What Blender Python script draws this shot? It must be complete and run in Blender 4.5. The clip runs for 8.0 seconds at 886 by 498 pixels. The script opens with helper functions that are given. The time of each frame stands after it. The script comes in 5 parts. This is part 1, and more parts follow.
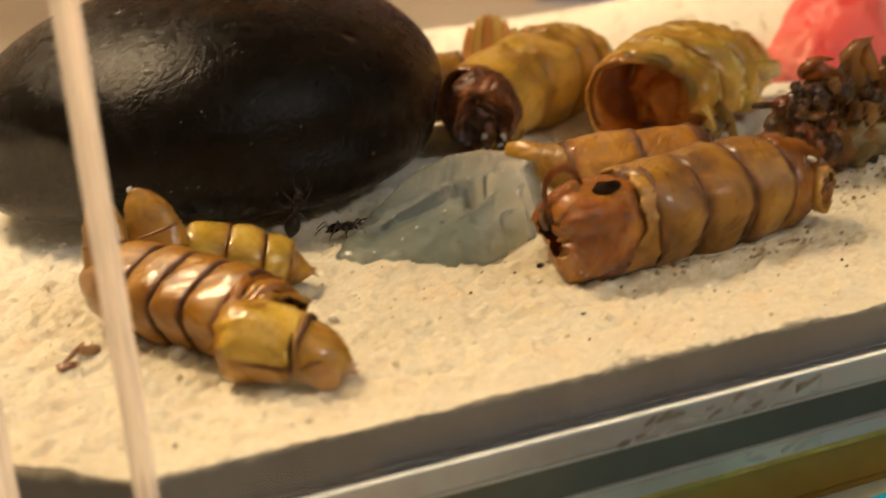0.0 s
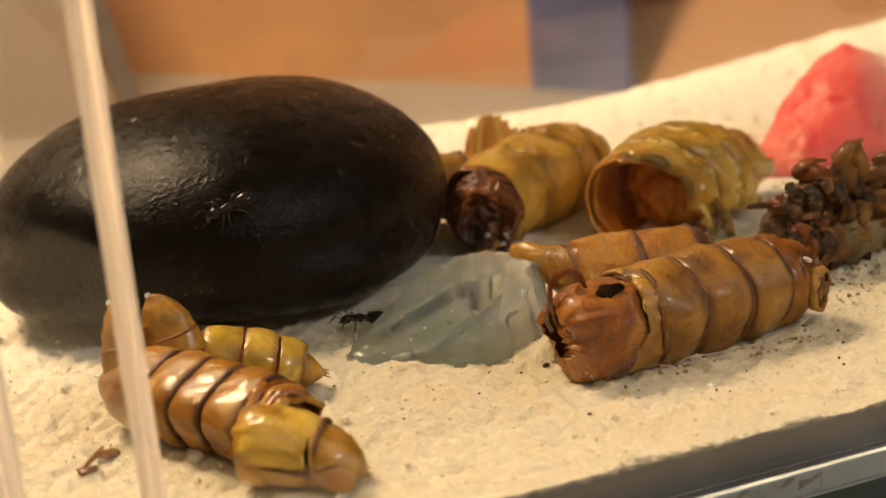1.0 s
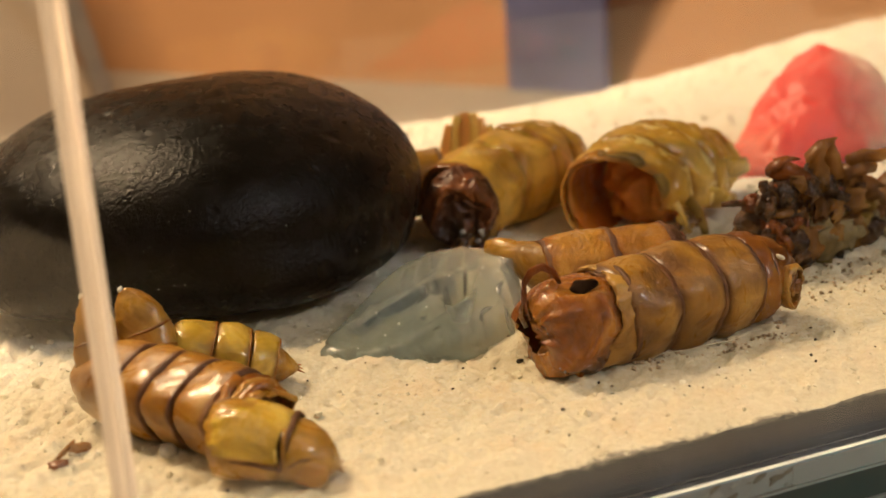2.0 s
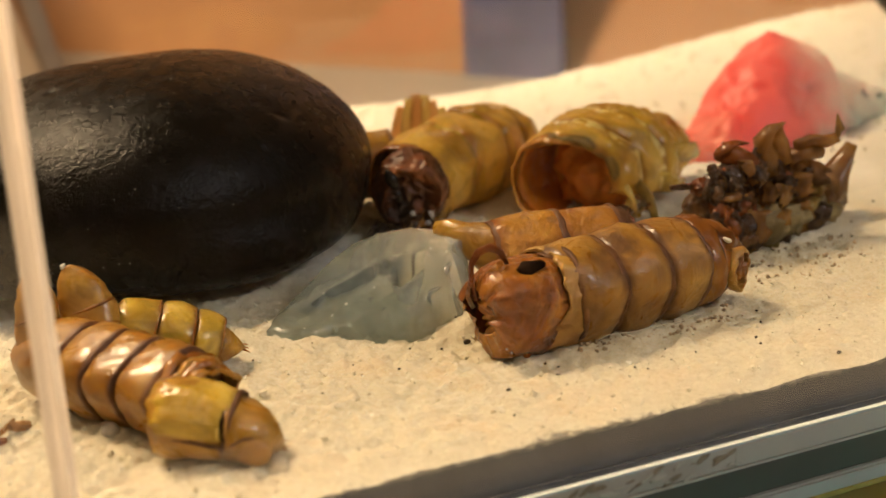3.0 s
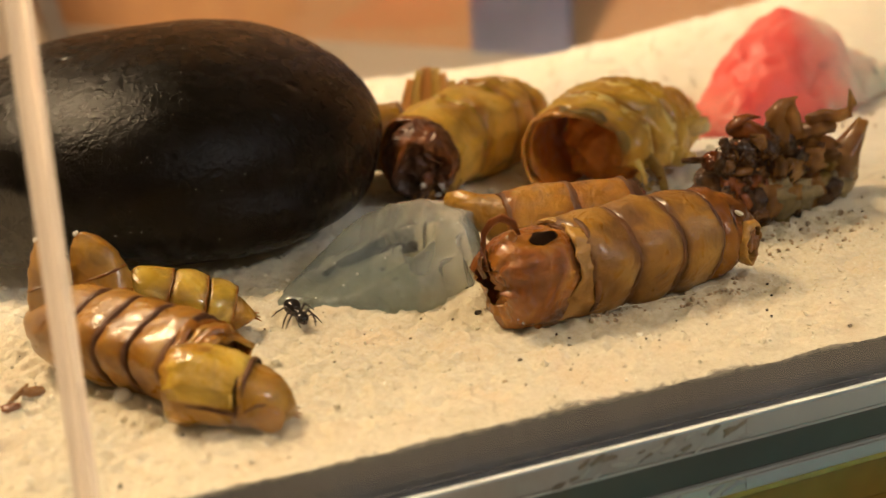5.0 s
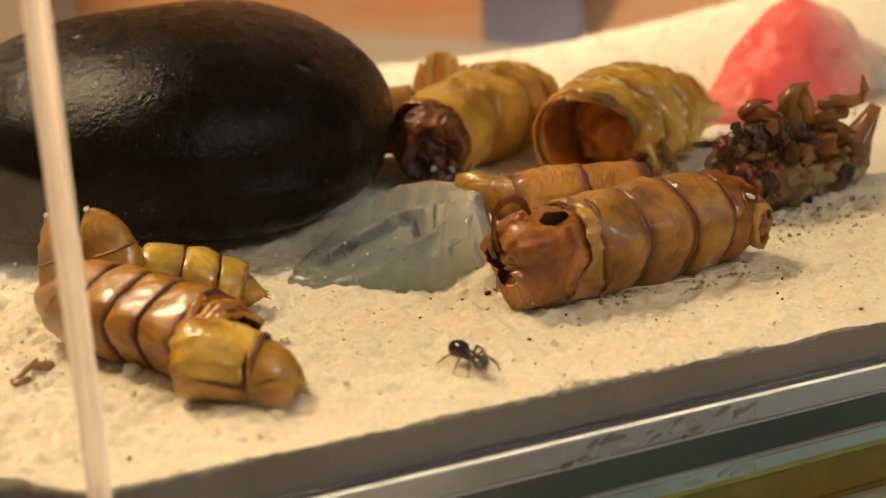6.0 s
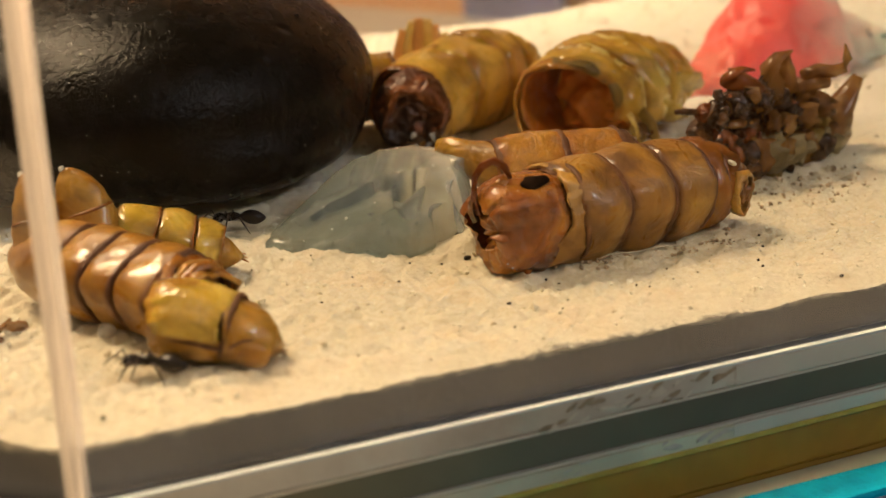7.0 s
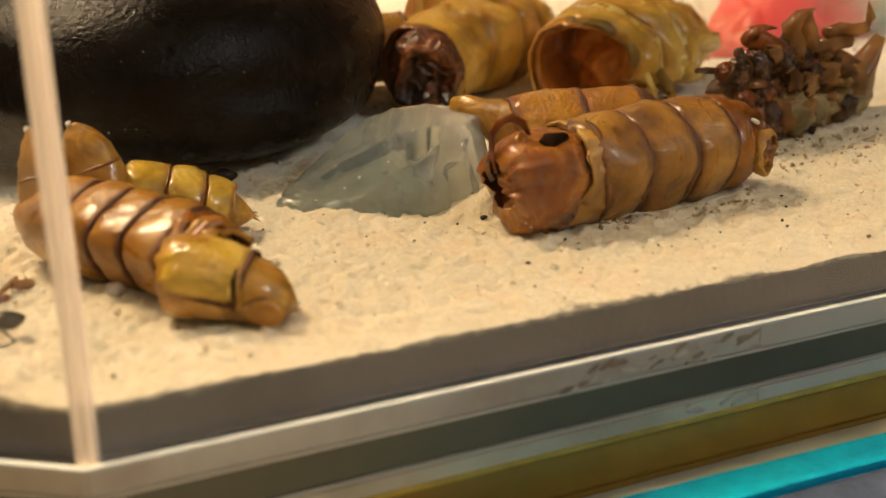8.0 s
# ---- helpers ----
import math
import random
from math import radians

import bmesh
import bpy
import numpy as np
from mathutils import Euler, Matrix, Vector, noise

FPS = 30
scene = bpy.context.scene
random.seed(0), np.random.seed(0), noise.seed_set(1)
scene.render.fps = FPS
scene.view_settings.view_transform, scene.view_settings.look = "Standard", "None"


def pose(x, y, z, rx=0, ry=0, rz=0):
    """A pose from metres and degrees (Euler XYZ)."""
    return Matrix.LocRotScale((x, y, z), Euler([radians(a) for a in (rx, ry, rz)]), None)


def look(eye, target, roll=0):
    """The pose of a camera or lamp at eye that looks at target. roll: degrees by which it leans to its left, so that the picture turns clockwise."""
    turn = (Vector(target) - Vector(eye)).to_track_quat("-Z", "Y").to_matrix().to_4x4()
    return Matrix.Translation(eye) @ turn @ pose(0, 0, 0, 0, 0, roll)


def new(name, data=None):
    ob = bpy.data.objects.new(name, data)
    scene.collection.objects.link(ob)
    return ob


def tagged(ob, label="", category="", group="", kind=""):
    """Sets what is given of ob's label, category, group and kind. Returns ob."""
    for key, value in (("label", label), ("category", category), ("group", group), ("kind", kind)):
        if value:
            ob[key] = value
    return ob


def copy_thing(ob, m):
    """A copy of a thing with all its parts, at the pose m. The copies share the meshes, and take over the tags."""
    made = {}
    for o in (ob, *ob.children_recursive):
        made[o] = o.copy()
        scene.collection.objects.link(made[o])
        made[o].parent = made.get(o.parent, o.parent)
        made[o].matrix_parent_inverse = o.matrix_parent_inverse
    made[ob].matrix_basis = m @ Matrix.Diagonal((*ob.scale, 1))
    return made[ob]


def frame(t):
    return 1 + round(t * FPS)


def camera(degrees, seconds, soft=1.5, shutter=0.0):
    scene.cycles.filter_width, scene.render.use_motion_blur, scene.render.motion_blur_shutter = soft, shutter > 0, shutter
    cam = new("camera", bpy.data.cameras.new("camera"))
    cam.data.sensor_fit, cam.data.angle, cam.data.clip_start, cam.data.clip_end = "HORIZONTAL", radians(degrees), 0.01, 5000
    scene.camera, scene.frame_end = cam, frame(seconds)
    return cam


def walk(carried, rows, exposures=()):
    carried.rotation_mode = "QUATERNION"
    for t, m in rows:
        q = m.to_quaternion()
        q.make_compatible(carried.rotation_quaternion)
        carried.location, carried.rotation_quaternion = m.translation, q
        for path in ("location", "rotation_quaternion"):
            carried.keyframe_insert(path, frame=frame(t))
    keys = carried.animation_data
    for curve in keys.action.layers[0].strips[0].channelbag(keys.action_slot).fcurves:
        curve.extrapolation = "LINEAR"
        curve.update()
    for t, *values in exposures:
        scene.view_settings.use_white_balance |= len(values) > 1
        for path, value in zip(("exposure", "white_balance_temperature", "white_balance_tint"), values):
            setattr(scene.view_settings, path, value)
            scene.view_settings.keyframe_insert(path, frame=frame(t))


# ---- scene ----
cam = camera(37.0, 8.0, soft=1.1, shutter=0.2)
PATH = [
    (0.0, 0.00057, 0.00634, 0.03183, 71.14, 4.35, -21.45),
    (0.2, 0.00153, 0.00544, 0.03327, 72.40, 3.89, -22.60),
    (0.5, 0.00125, 0.00481, 0.03381, 73.46, 4.32, -23.03),
    (1.0, -0.00092, 0.00450, 0.03421, 74.61, 4.72, -21.77),
    (1.2, -0.00135, 0.00409, 0.03434, 74.77, 4.71, -21.67),
    (2.3, -0.00052, 0.00485, 0.03320, 74.19, 3.92, -22.94),
    (2.5, -0.00036, 0.00573, 0.03284, 73.79, 3.77, -22.97),
    (3.0, -0.00020, 0.00436, 0.03317, 73.92, 3.18, -24.35),
    (3.5, -0.00028, 0.00371, 0.03329, 73.99, 2.88, -24.71),
    (4.0, -0.00017, 0.00374, 0.03288, 73.73, 2.69, -24.81),
    (4.5, -0.00087, 0.00381, 0.03279, 73.54, 2.71, -24.30),
    (4.7, -0.00079, 0.00413, 0.03280, 73.30, 2.77, -24.22),
    (5.8, -0.00124, 0.00457, 0.03197, 72.70, 2.50, -23.56),
    (6.0, -0.00112, 0.00429, 0.03175, 72.73, 2.36, -23.57),
    (6.5, -0.00007, 0.00375, 0.03102, 72.17, 1.66, -24.67),
    (7.0, -0.00101, 0.00474, 0.03049, 71.80, 1.63, -24.29),
    (7.5, -0.00130, 0.00548, 0.02984, 71.37, 1.57, -23.99),
    (8.0, -0.00123, 0.00678, 0.02887, 70.67, 1.49, -24.17),
]
walk(cam, [(t, pose(x, y, z, rx, ry, rz)) for t, x, y, z, rx, ry, rz in PATH])

# depth of field of a small close-up lens
cam.data.dof.use_dof = True
cam.data.dof.focus_distance = 0.098
cam.data.dof.aperture_fstop = 48.0

# ---------------------------------------------------------------- light
world = bpy.data.worlds.new("world")
scene.world = world
world.use_nodes = True
world.node_tree.nodes["Background"].inputs[0].default_value = (1.0, 0.82, 0.6, 1)
world.node_tree.nodes["Background"].inputs[1].default_value = 0.02


def area_lamp(name, eye, target, size, watts, colour):
    data = bpy.data.lights.new(name, "AREA")
    data.shape, data.size, data.energy, data.color = "DISK", size, watts, colour
    ob = new(name, data)
    ob.matrix_world = look(eye, target)
    return ob


# warm room lamp over the box; weak cool daylight from the front right
area_lamp("room_lamp_light", (-0.18, 0.42, 0.58), (0.05, 0.11, 0.0), 0.18, 5.4, (1.0, 0.72, 0.43))
area_lamp("daylight", (0.50, -0.66, 0.60), (0.04, 0.10, 0.0), 0.09, 1.5, (0.98, 0.95, 0.95))

MM = 0.001


# ---------------------------------------------------------------- materials
def material(name):
    m = bpy.data.materials.new(name)
    m.use_nodes = True
    t = m.node_tree
    return m, t, t.nodes["Principled BSDF"], t.nodes.new("ShaderNodeTexCoord").outputs["Object"]


def noise_node(t, coord, scale, detail=4.0, rough=0.55, distort=0.0):
    n = t.nodes.new("ShaderNodeTexNoise")
    n.inputs["Scale"].default_value, n.inputs["Detail"].default_value = scale, detail
    n.inputs["Roughness"].default_value, n.inputs["Distortion"].default_value = rough, distort
    t.links.new(coord, n.inputs["Vector"])
    return n.outputs["Fac"]


def ramp(t, fac, stops):
    r = t.nodes.new("ShaderNodeValToRGB")
    r.color_ramp.elements[0].position, r.color_ramp.elements[1].position = stops[0][0], stops[-1][0]
    for p, c in stops[1:-1]:
        r.color_ramp.elements.new(p)
    for e, (p, c) in zip(r.color_ramp.elements, stops):
        e.position, e.color = p, (*c, 1)
    t.links.new(fac, r.inputs[0])
    return r.outputs[0]


def mix(t, fac, a, b, mode="MIX"):
    m = t.nodes.new("ShaderNodeMix")
    m.data_type, m.blend_type = "RGBA", mode
    for k, v in ((0, fac), (6, a), (7, b)):
        if isinstance(v, (int, float)):
            m.inputs[k].default_value = v
        elif isinstance(v, tuple):
            m.inputs[k].default_value = (*v, 1)
        else:
            t.links.new(v, m.inputs[k])
    return m.outputs[2]


def bump(t, p, height, strength, distance):
    b = t.nodes.new("ShaderNodeBump")
    b.inputs["Strength"].default_value, b.inputs["Distance"].default_value = strength, distance
    t.links.new(height, b.inputs["Height"])
    t.links.new(b.outputs[0], p.inputs["Normal"])


def maths(t, op, a, b):
    m = t.nodes.new("ShaderNodeMath")
    m.operation = op
    for k, v in ((0, a), (1, b)):
        if isinstance(v, (int, float)):
            m.inputs[k].default_value = v
        else:
            t.links.new(v, m.inputs[k])
    return m.outputs[0]


def chitin(name, dark, mid, light, scale=260, rough=0.28, sub=0.15, grain=0.3, coat=0.5, relief=0.45, thin=0.3, spark=0.0):
    """Dry insect skin: blotches, fine mottling, hairline cracks and wrinkles under an uneven gloss."""
    m, t, p, co = material(name)
    big = noise_node(t, co, scale, 4, 0.55, 0.8)
    patch = noise_node(t, co, scale * 0.45, 2, 0.5, 0.3)
    fine = noise_node(t, co, scale * 7, 4, 0.65)
    crease = noise_node(t, co, scale * 2.2, 5, 0.6, 1.5)
    vein = t.nodes.new("ShaderNodeTexVoronoi")
    vein.feature = "DISTANCE_TO_EDGE"
    vein.inputs["Scale"].default_value = scale * 2.6
    bent = t.nodes.new("ShaderNodeVectorMath")
    bent.operation = "MULTIPLY_ADD"
    shift = t.nodes.new("ShaderNodeTexNoise")
    shift.inputs["Scale"].default_value, shift.inputs["Detail"].default_value = scale * 2, 3
    t.links.new(co, shift.inputs["Vector"])
    t.links.new(shift.outputs["Color"], bent.inputs[0])
    bent.inputs[1].default_value = (0.003, 0.003, 0.003)
    t.links.new(co, bent.inputs[2])
    t.links.new(bent.outputs[0], vein.inputs["Vector"])
    crack = ramp(t, vein.outputs["Distance"], [(0.0, (1, 1, 1)), (0.06, (0, 0, 0))])
    c = ramp(t, big, [(0.30, dark), (0.5, mid), (0.70, light)])
    c = mix(t, ramp(t, patch, [(0.45, (0, 0, 0)), (0.72, (0.6, 0.6, 0.6))]), c, dark)
    c = mix(t, maths(t, "MULTIPLY", fine, grain), c, tuple(v * 0.4 for v in mid))
    c = mix(t, ramp(t, crease, [(0.34, (0.4, 0.4, 0.4)), (0.46, (0, 0, 0))]), c, tuple(v * 0.55 for v in dark))
    c = mix(t, maths(t, "MULTIPLY", crack, maths(t, "MULTIPLY", patch, 0.25)), c, tuple(v * 0.5 for v in dark))
    # plate margins: pigment plus painted crease shade, uneven along the edge
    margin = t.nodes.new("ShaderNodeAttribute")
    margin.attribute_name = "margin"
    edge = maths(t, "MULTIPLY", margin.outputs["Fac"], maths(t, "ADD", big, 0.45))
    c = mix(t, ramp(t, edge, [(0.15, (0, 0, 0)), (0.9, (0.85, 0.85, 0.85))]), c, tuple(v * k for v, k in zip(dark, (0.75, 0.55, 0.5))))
    t.links.new(c, p.inputs["Base Color"])
    t.links.new(ramp(t, crease, [(0.3, (min(1, rough * 1.9),) * 3), (0.65, (rough * 0.75,) * 3)]), p.inputs["Roughness"])
    p.inputs["Subsurface Weight"].default_value = sub
    p.inputs["Subsurface Radius"].default_value = (1.0, 0.45, 0.15)
    p.inputs["Subsurface Scale"].default_value = 0.0006
    t.links.new(ramp(t, fine, [(0.35, (coat * 0.4,) * 3), (0.6, (coat,) * 3)]), p.inputs["Coat Weight"])
    p.inputs["Coat Roughness"].default_value = 0.16
    h = maths(t, "ADD", maths(t, "MULTIPLY", big, 1.0), maths(t, "MULTIPLY", fine, 0.28 + spark))
    h = maths(t, "SUBTRACT", h, maths(t, "MULTIPLY", crack, 0.05))
    bump(t, p, maths(t, "ADD", h, maths(t, "MULTIPLY", crease, 0.6)), relief, 0.0005)
    if thin:
        tr = t.nodes.new("ShaderNodeBsdfTranslucent")
        t.links.new(mix(t, 0.5, c, light), tr.inputs[0])
        ms = t.nodes.new("ShaderNodeMixShader")
        ms.inputs[0].default_value = thin
        t.links.new(p.outputs[0], ms.inputs[1])
        t.links.new(tr.outputs[0], ms.inputs[2])
        t.links.new(ms.outputs[0], t.nodes["Material Output"].inputs[0])
    return m


def plain(name, colour, rough=0.5, scale=120, vary=0.25, bumpy=0.0, metal=0.0, dist=0.0003):
    m, t, p, co = material(name)
    big = noise_node(t, co, scale, 5, 0.6)
    c = ramp(t, big, [(0.3, tuple(v * (1 - vary) for v in colour)), (0.7, tuple(min(1, v * (1 + vary)) for v in colour))])
    t.links.new(c, p.inputs["Base Color"])
    p.inputs["Roughness"].default_value, p.inputs["Metallic"].default_value = rough, metal
    if bumpy:
        bump(t, p, noise_node(t, co, scale * 5, 4), bumpy, dist)
    return m


SKIN = chitin("orange_brown_skin", (0.11, 0.040, 0.005), (0.36, 0.172, 0.020), (0.57, 0.32, 0.053), scale=180, grain=0.35, rough=0.34, coat=0.3, relief=0.75, thin=0.05)
SKIN_PALE = chitin("pale_brown_skin", (0.26, 0.12, 0.02), (0.50, 0.27, 0.048), (0.66, 0.41, 0.10), scale=200, grain=0.25, rough=0.36, coat=0.25, relief=0.6, thin=0.08)
SKIN_ARCH = chitin("thin_golden_skin", (0.44, 0.23, 0.026), (0.74, 0.46, 0.066), (0.90, 0.66, 0.17), scale=170, rough=0.22, grain=0.1, relief=0.4, coat=0.7, thin=0.35)
SKIN_GLOW = chitin("thin_orange_skin", (0.62, 0.32, 0.09), (0.84, 0.54, 0.22), (0.92, 0.72, 0.40), scale=150, grain=0.1, relief=0.4, rough=0.2, thin=0.6)
SKIN_HEAD = chitin("dark_head_skin", (0.018, 0.006, 0.002), (0.14, 0.036, 0.006), (0.42, 0.13, 0.02), scale=150, rough=0.3, coat=0.4, relief=0.9, sub=0.0, thin=0.0)
SKIN_ORANGE = chitin("orange_skin", (0.34, 0.13, 0.010), (0.60, 0.27, 0.026), (0.80, 0.44, 0.07), scale=240, grain=0.3, relief=1.0, rough=0.2, coat=0.7, thin=0.15, spark=0.35)
SKIN_GOLD = chitin("golden_skin", (0.19, 0.085, 0.008), (0.44, 0.225, 0.024), (0.66, 0.40, 0.065), scale=180, rough=0.24, grain=0.25, relief=0.6, coat=0.7, thin=0.05)
SKIN_OLIVE = chitin("olive_yellow_skin", (0.14, 0.08, 0.012), (0.34, 0.22, 0.038), (0.56, 0.41, 0.11), scale=330, rough=0.28)
SKIN_AMBER = chitin("amber_skin", (0.15, 0.052, 0.004), (0.40, 0.185, 0.016), (0.62, 0.345, 0.048), scale=180, rough=0.27, grain=0.3, relief=0.5, coat=0.5, thin=0.05)
SKIN_YELLOW = chitin("olive_gold_skin", (0.24, 0.135, 0.011), (0.60, 0.39, 0.045), (0.86, 0.66, 0.18), scale=170, rough=0.22, grain=0.2, relief=0.6, coat=0.8, thin=0.05)
SKIN_BLOTCH = chitin("blotched_golden_skin", (0.42, 0.20, 0.022), (0.82, 0.51, 0.085), (0.92, 0.67, 0.20), scale=130, rough=0.26, grain=0.15, coat=0.6, thin=0.25)
SKIN_CREAM = chitin("cream_ridge_skin", (0.72, 0.50, 0.10), (0.92, 0.73, 0.24), (0.96, 0.84, 0.42), scale=170, rough=0.25, grain=0.1, relief=0.3)
SKIN_RUST = chitin("rust_brown_skin", (0.13, 0.036, 0.005), (0.36, 0.13, 0.014), (0.58, 0.27, 0.04), scale=240, rough=0.2, relief=0.5, thin=0.25, coat=0.6)
SKIN_LINING = chitin("orange_red_lining", (0.50, 0.13, 0.014), (0.86, 0.36, 0.05), (0.92, 0.48, 0.09), scale=160, rough=0.2, relief=0.4, thin=0.5)
SKIN_RED = chitin("red_brown_skin", (0.091, 0.020, 0.004), (0.234, 0.060, 0.010), (0.429, 0.132, 0.022), scale=300, rough=0.2)
SKIN_DARK = chitin("dark_brown_crust", (0.020, 0.008, 0.003), (0.10, 0.038, 0.010), (0.30, 0.13, 0.03), scale=560, rough=0.2, sub=0.0, coat=0.8, relief=0.9, thin=0.15)
SKIN_HUSK = chitin("brown_husk_skin", (0.09, 0.032, 0.007), (0.36, 0.155, 0.028), (0.62, 0.35, 0.085), scale=380, rough=0.18, sub=0.0, relief=0.9, thin=0.4, coat=0.9)
SKIN_GREY = chitin("grey_brown_leg_skin", (0.18, 0.13, 0.05), (0.36, 0.28, 0.12), (0.55, 0.44, 0.20), scale=300, rough=0.3, sub=0.0, relief=0.8, thin=0.35)
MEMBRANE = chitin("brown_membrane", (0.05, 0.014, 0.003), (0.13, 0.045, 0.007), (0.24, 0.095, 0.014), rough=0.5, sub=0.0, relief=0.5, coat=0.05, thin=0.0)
ANT_BLACK = plain("ant_black", (0.012, 0.010, 0.009), 0.25, 900, 0.4)
ANT_LEG = plain("ant_leg_brown", (0.03, 0.018, 0.012), 0.3, 900, 0.4)
SKIN_CUP = chitin("amber_red_skin", (0.08, 0.017, 0.003), (0.30, 0.092, 0.010), (0.58, 0.26, 0.036), scale=230, rough=0.2, grain=0.3, relief=0.95, coat=0.7, thin=0.06)
# black for solid pieces that stand in for shade in openings
SHADE_BLACK = plain("black_opening_shade", (0.012, 0.006, 0.003), 1.0, 500, 0.5)
SHADE_BLACK.node_tree.nodes["Principled BSDF"].inputs["Specular IOR Level"].default_value = 0.05
DIRT = plain("grey_brown_dirt", (0.36, 0.27, 0.17), 0.7, 900, 0.6)
BLACK_SPECK = plain("black_speck", (0.03, 0.022, 0.015), 0.7, 900, 0.6)


def sand_material():
    m, t, p, co = material("cream_quartz_sand")
    g = noise_node(t, co, 2600, 3, 0.7)
    b = noise_node(t, co, 60, 4, 0.6)
    st = noise_node(t, co, 170, 3, 0.5, 0.4)
    c = ramp(t, g, [(0.28, (0.47, 0.42, 0.285)), (0.5, (0.55, 0.51, 0.37)), (0.72, (0.64, 0.605, 0.47))])
    c = mix(t, ramp(t, st, [(0.54, (0, 0, 0)), (0.72, (0.36, 0.36, 0.36))]), c, (0.60, 0.43, 0.24))
    c = mix(t, maths(t, "MULTIPLY", b, 0.25), c, (0.68, 0.60, 0.46))
    t.links.new(c, p.inputs["Base Color"])
    # paler sand towards the back: the stronger light there is put into the colour
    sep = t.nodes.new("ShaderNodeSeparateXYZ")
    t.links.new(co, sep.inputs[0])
    back_lift = ramp(t, maths(t, "ADD", maths(t, "MULTIPLY", sep.outputs[1], 5.0), maths(t, "MULTIPLY", b, 0.2)), [(0.58, (0, 0, 0)), (0.74, (1, 1, 1))])
    c = mix(t, back_lift, c, mix(t, 0.8, c, (0.92, 0.88, 0.76)))
    # the sand turns dark grey towards the front glass
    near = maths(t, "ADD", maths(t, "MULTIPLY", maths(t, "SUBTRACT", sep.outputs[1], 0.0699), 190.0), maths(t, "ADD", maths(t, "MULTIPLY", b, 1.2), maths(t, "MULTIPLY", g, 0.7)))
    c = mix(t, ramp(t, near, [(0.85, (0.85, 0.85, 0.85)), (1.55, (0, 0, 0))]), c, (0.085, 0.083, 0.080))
    t.links.new(c, p.inputs["Base Color"])
    p.inputs["Roughness"].default_value = 0.75
    g2 = noise_node(t, co, 1100, 4, 0.7)
    bump(t, p, maths(t, "ADD", g, g2), 0.5, 0.0004)
    p.inputs["Subsurface Weight"].default_value = 0.5
    p.inputs["Subsurface Radius"].default_value = (1.0, 0.8, 0.6)
    p.inputs["Subsurface Scale"].default_value = 0.0008
    return m


def grain_material():
    m, t, p, co = material("quartz_grain")
    info = t.nodes.new("ShaderNodeNewGeometry").outputs["Random Per Island"]
    t.links.new(ramp(t, info, [(0.0, (0.50, 0.43, 0.29)), (0.1, (0.55, 0.50, 0.35)), (0.4, (0.60, 0.56, 0.41)), (0.8, (0.66, 0.63, 0.48)), (1.0, (0.80, 0.78, 0.66))]), p.inputs["Base Color"])
    p.inputs["Roughness"].default_value = 0.4
    return m


def rock_material():
    m, t, p, co = material("black_pebble_stone")
    big = noise_node(t, co, 70, 4, 0.6)
    mid = noise_node(t, co, 520, 5, 0.7)
    fine = noise_node(t, co, 2600, 3, 0.6)
    v = t.nodes.new("ShaderNodeTexVoronoi")
    v.inputs["Scale"].default_value = 260
    v.inputs["Randomness"].default_value = 1.0
    t.links.new(co, v.inputs["Vector"])
    # a few small pits
    some = ramp(t, noise_node(t, co, 160, 2, 0.5), [(0.5, (0, 0, 0)), (0.56, (1, 1, 1))])
    pit = maths(t, "MULTIPLY", ramp(t, v.outputs["Distance"], [(0.10, (1, 1, 1)), (0.24, (0, 0, 0))]), some)
    c = ramp(t, big, [(0.3, (0.0034, 0.0033, 0.0027)), (0.7, (0.0075, 0.0060, 0.0044))])
    c = mix(t, ramp(t, mid, [(0.60, (0, 0, 0)), (0.8, (0.4, 0.4, 0.4))]), c, (0.016, 0.012, 0.009))
    t.links.new(c, p.inputs["Base Color"])
    t.links.new(ramp(t, mid, [(0.35, (0.17,) * 3), (0.62, (0.35,) * 3)]), p.inputs["Roughness"])
    p.inputs["Specular IOR Level"].default_value = 0.14
    h = maths(t, "ADD", maths(t, "MULTIPLY", mid, 0.35), maths(t, "MULTIPLY", fine, 0.50))
    h = maths(t, "SUBTRACT", h, maths(t, "MULTIPLY", pit, 1.1))
    bump(t, p, h, 0.55, 0.0004)
    return m


def acrylic(name, tint, rough=0.02, ior=1.49):
    m, t, p, co = material(name)
    p.inputs["Base Color"].default_value = (*tint, 1)
    p.inputs["Transmission Weight"].default_value = 1.0
    p.inputs["IOR"].default_value = ior
    p.inputs["Roughness"].default_value = rough
    return m


def frosted(name, colour, clear, rough=0.25, scale=300):
    """Cloudy plastic: part clear, part milky."""
    m, t, p, co = material(name)
    n = noise_node(t, co, scale, 4, 0.6)
    p.inputs["Base Color"].default_value = (*colour, 1)
    t.links.new(ramp(t, n, [(0.25, (max(0, clear - 0.2),) * 3), (0.75, (min(1, clear + 0.2),) * 3)]), p.inputs["Transmission Weight"])
    p.inputs["Roughness"].default_value = rough
    p.inputs["IOR"].default_value = 1.4
    bump(t, p, n, 0.3, 0.0003)
    return m


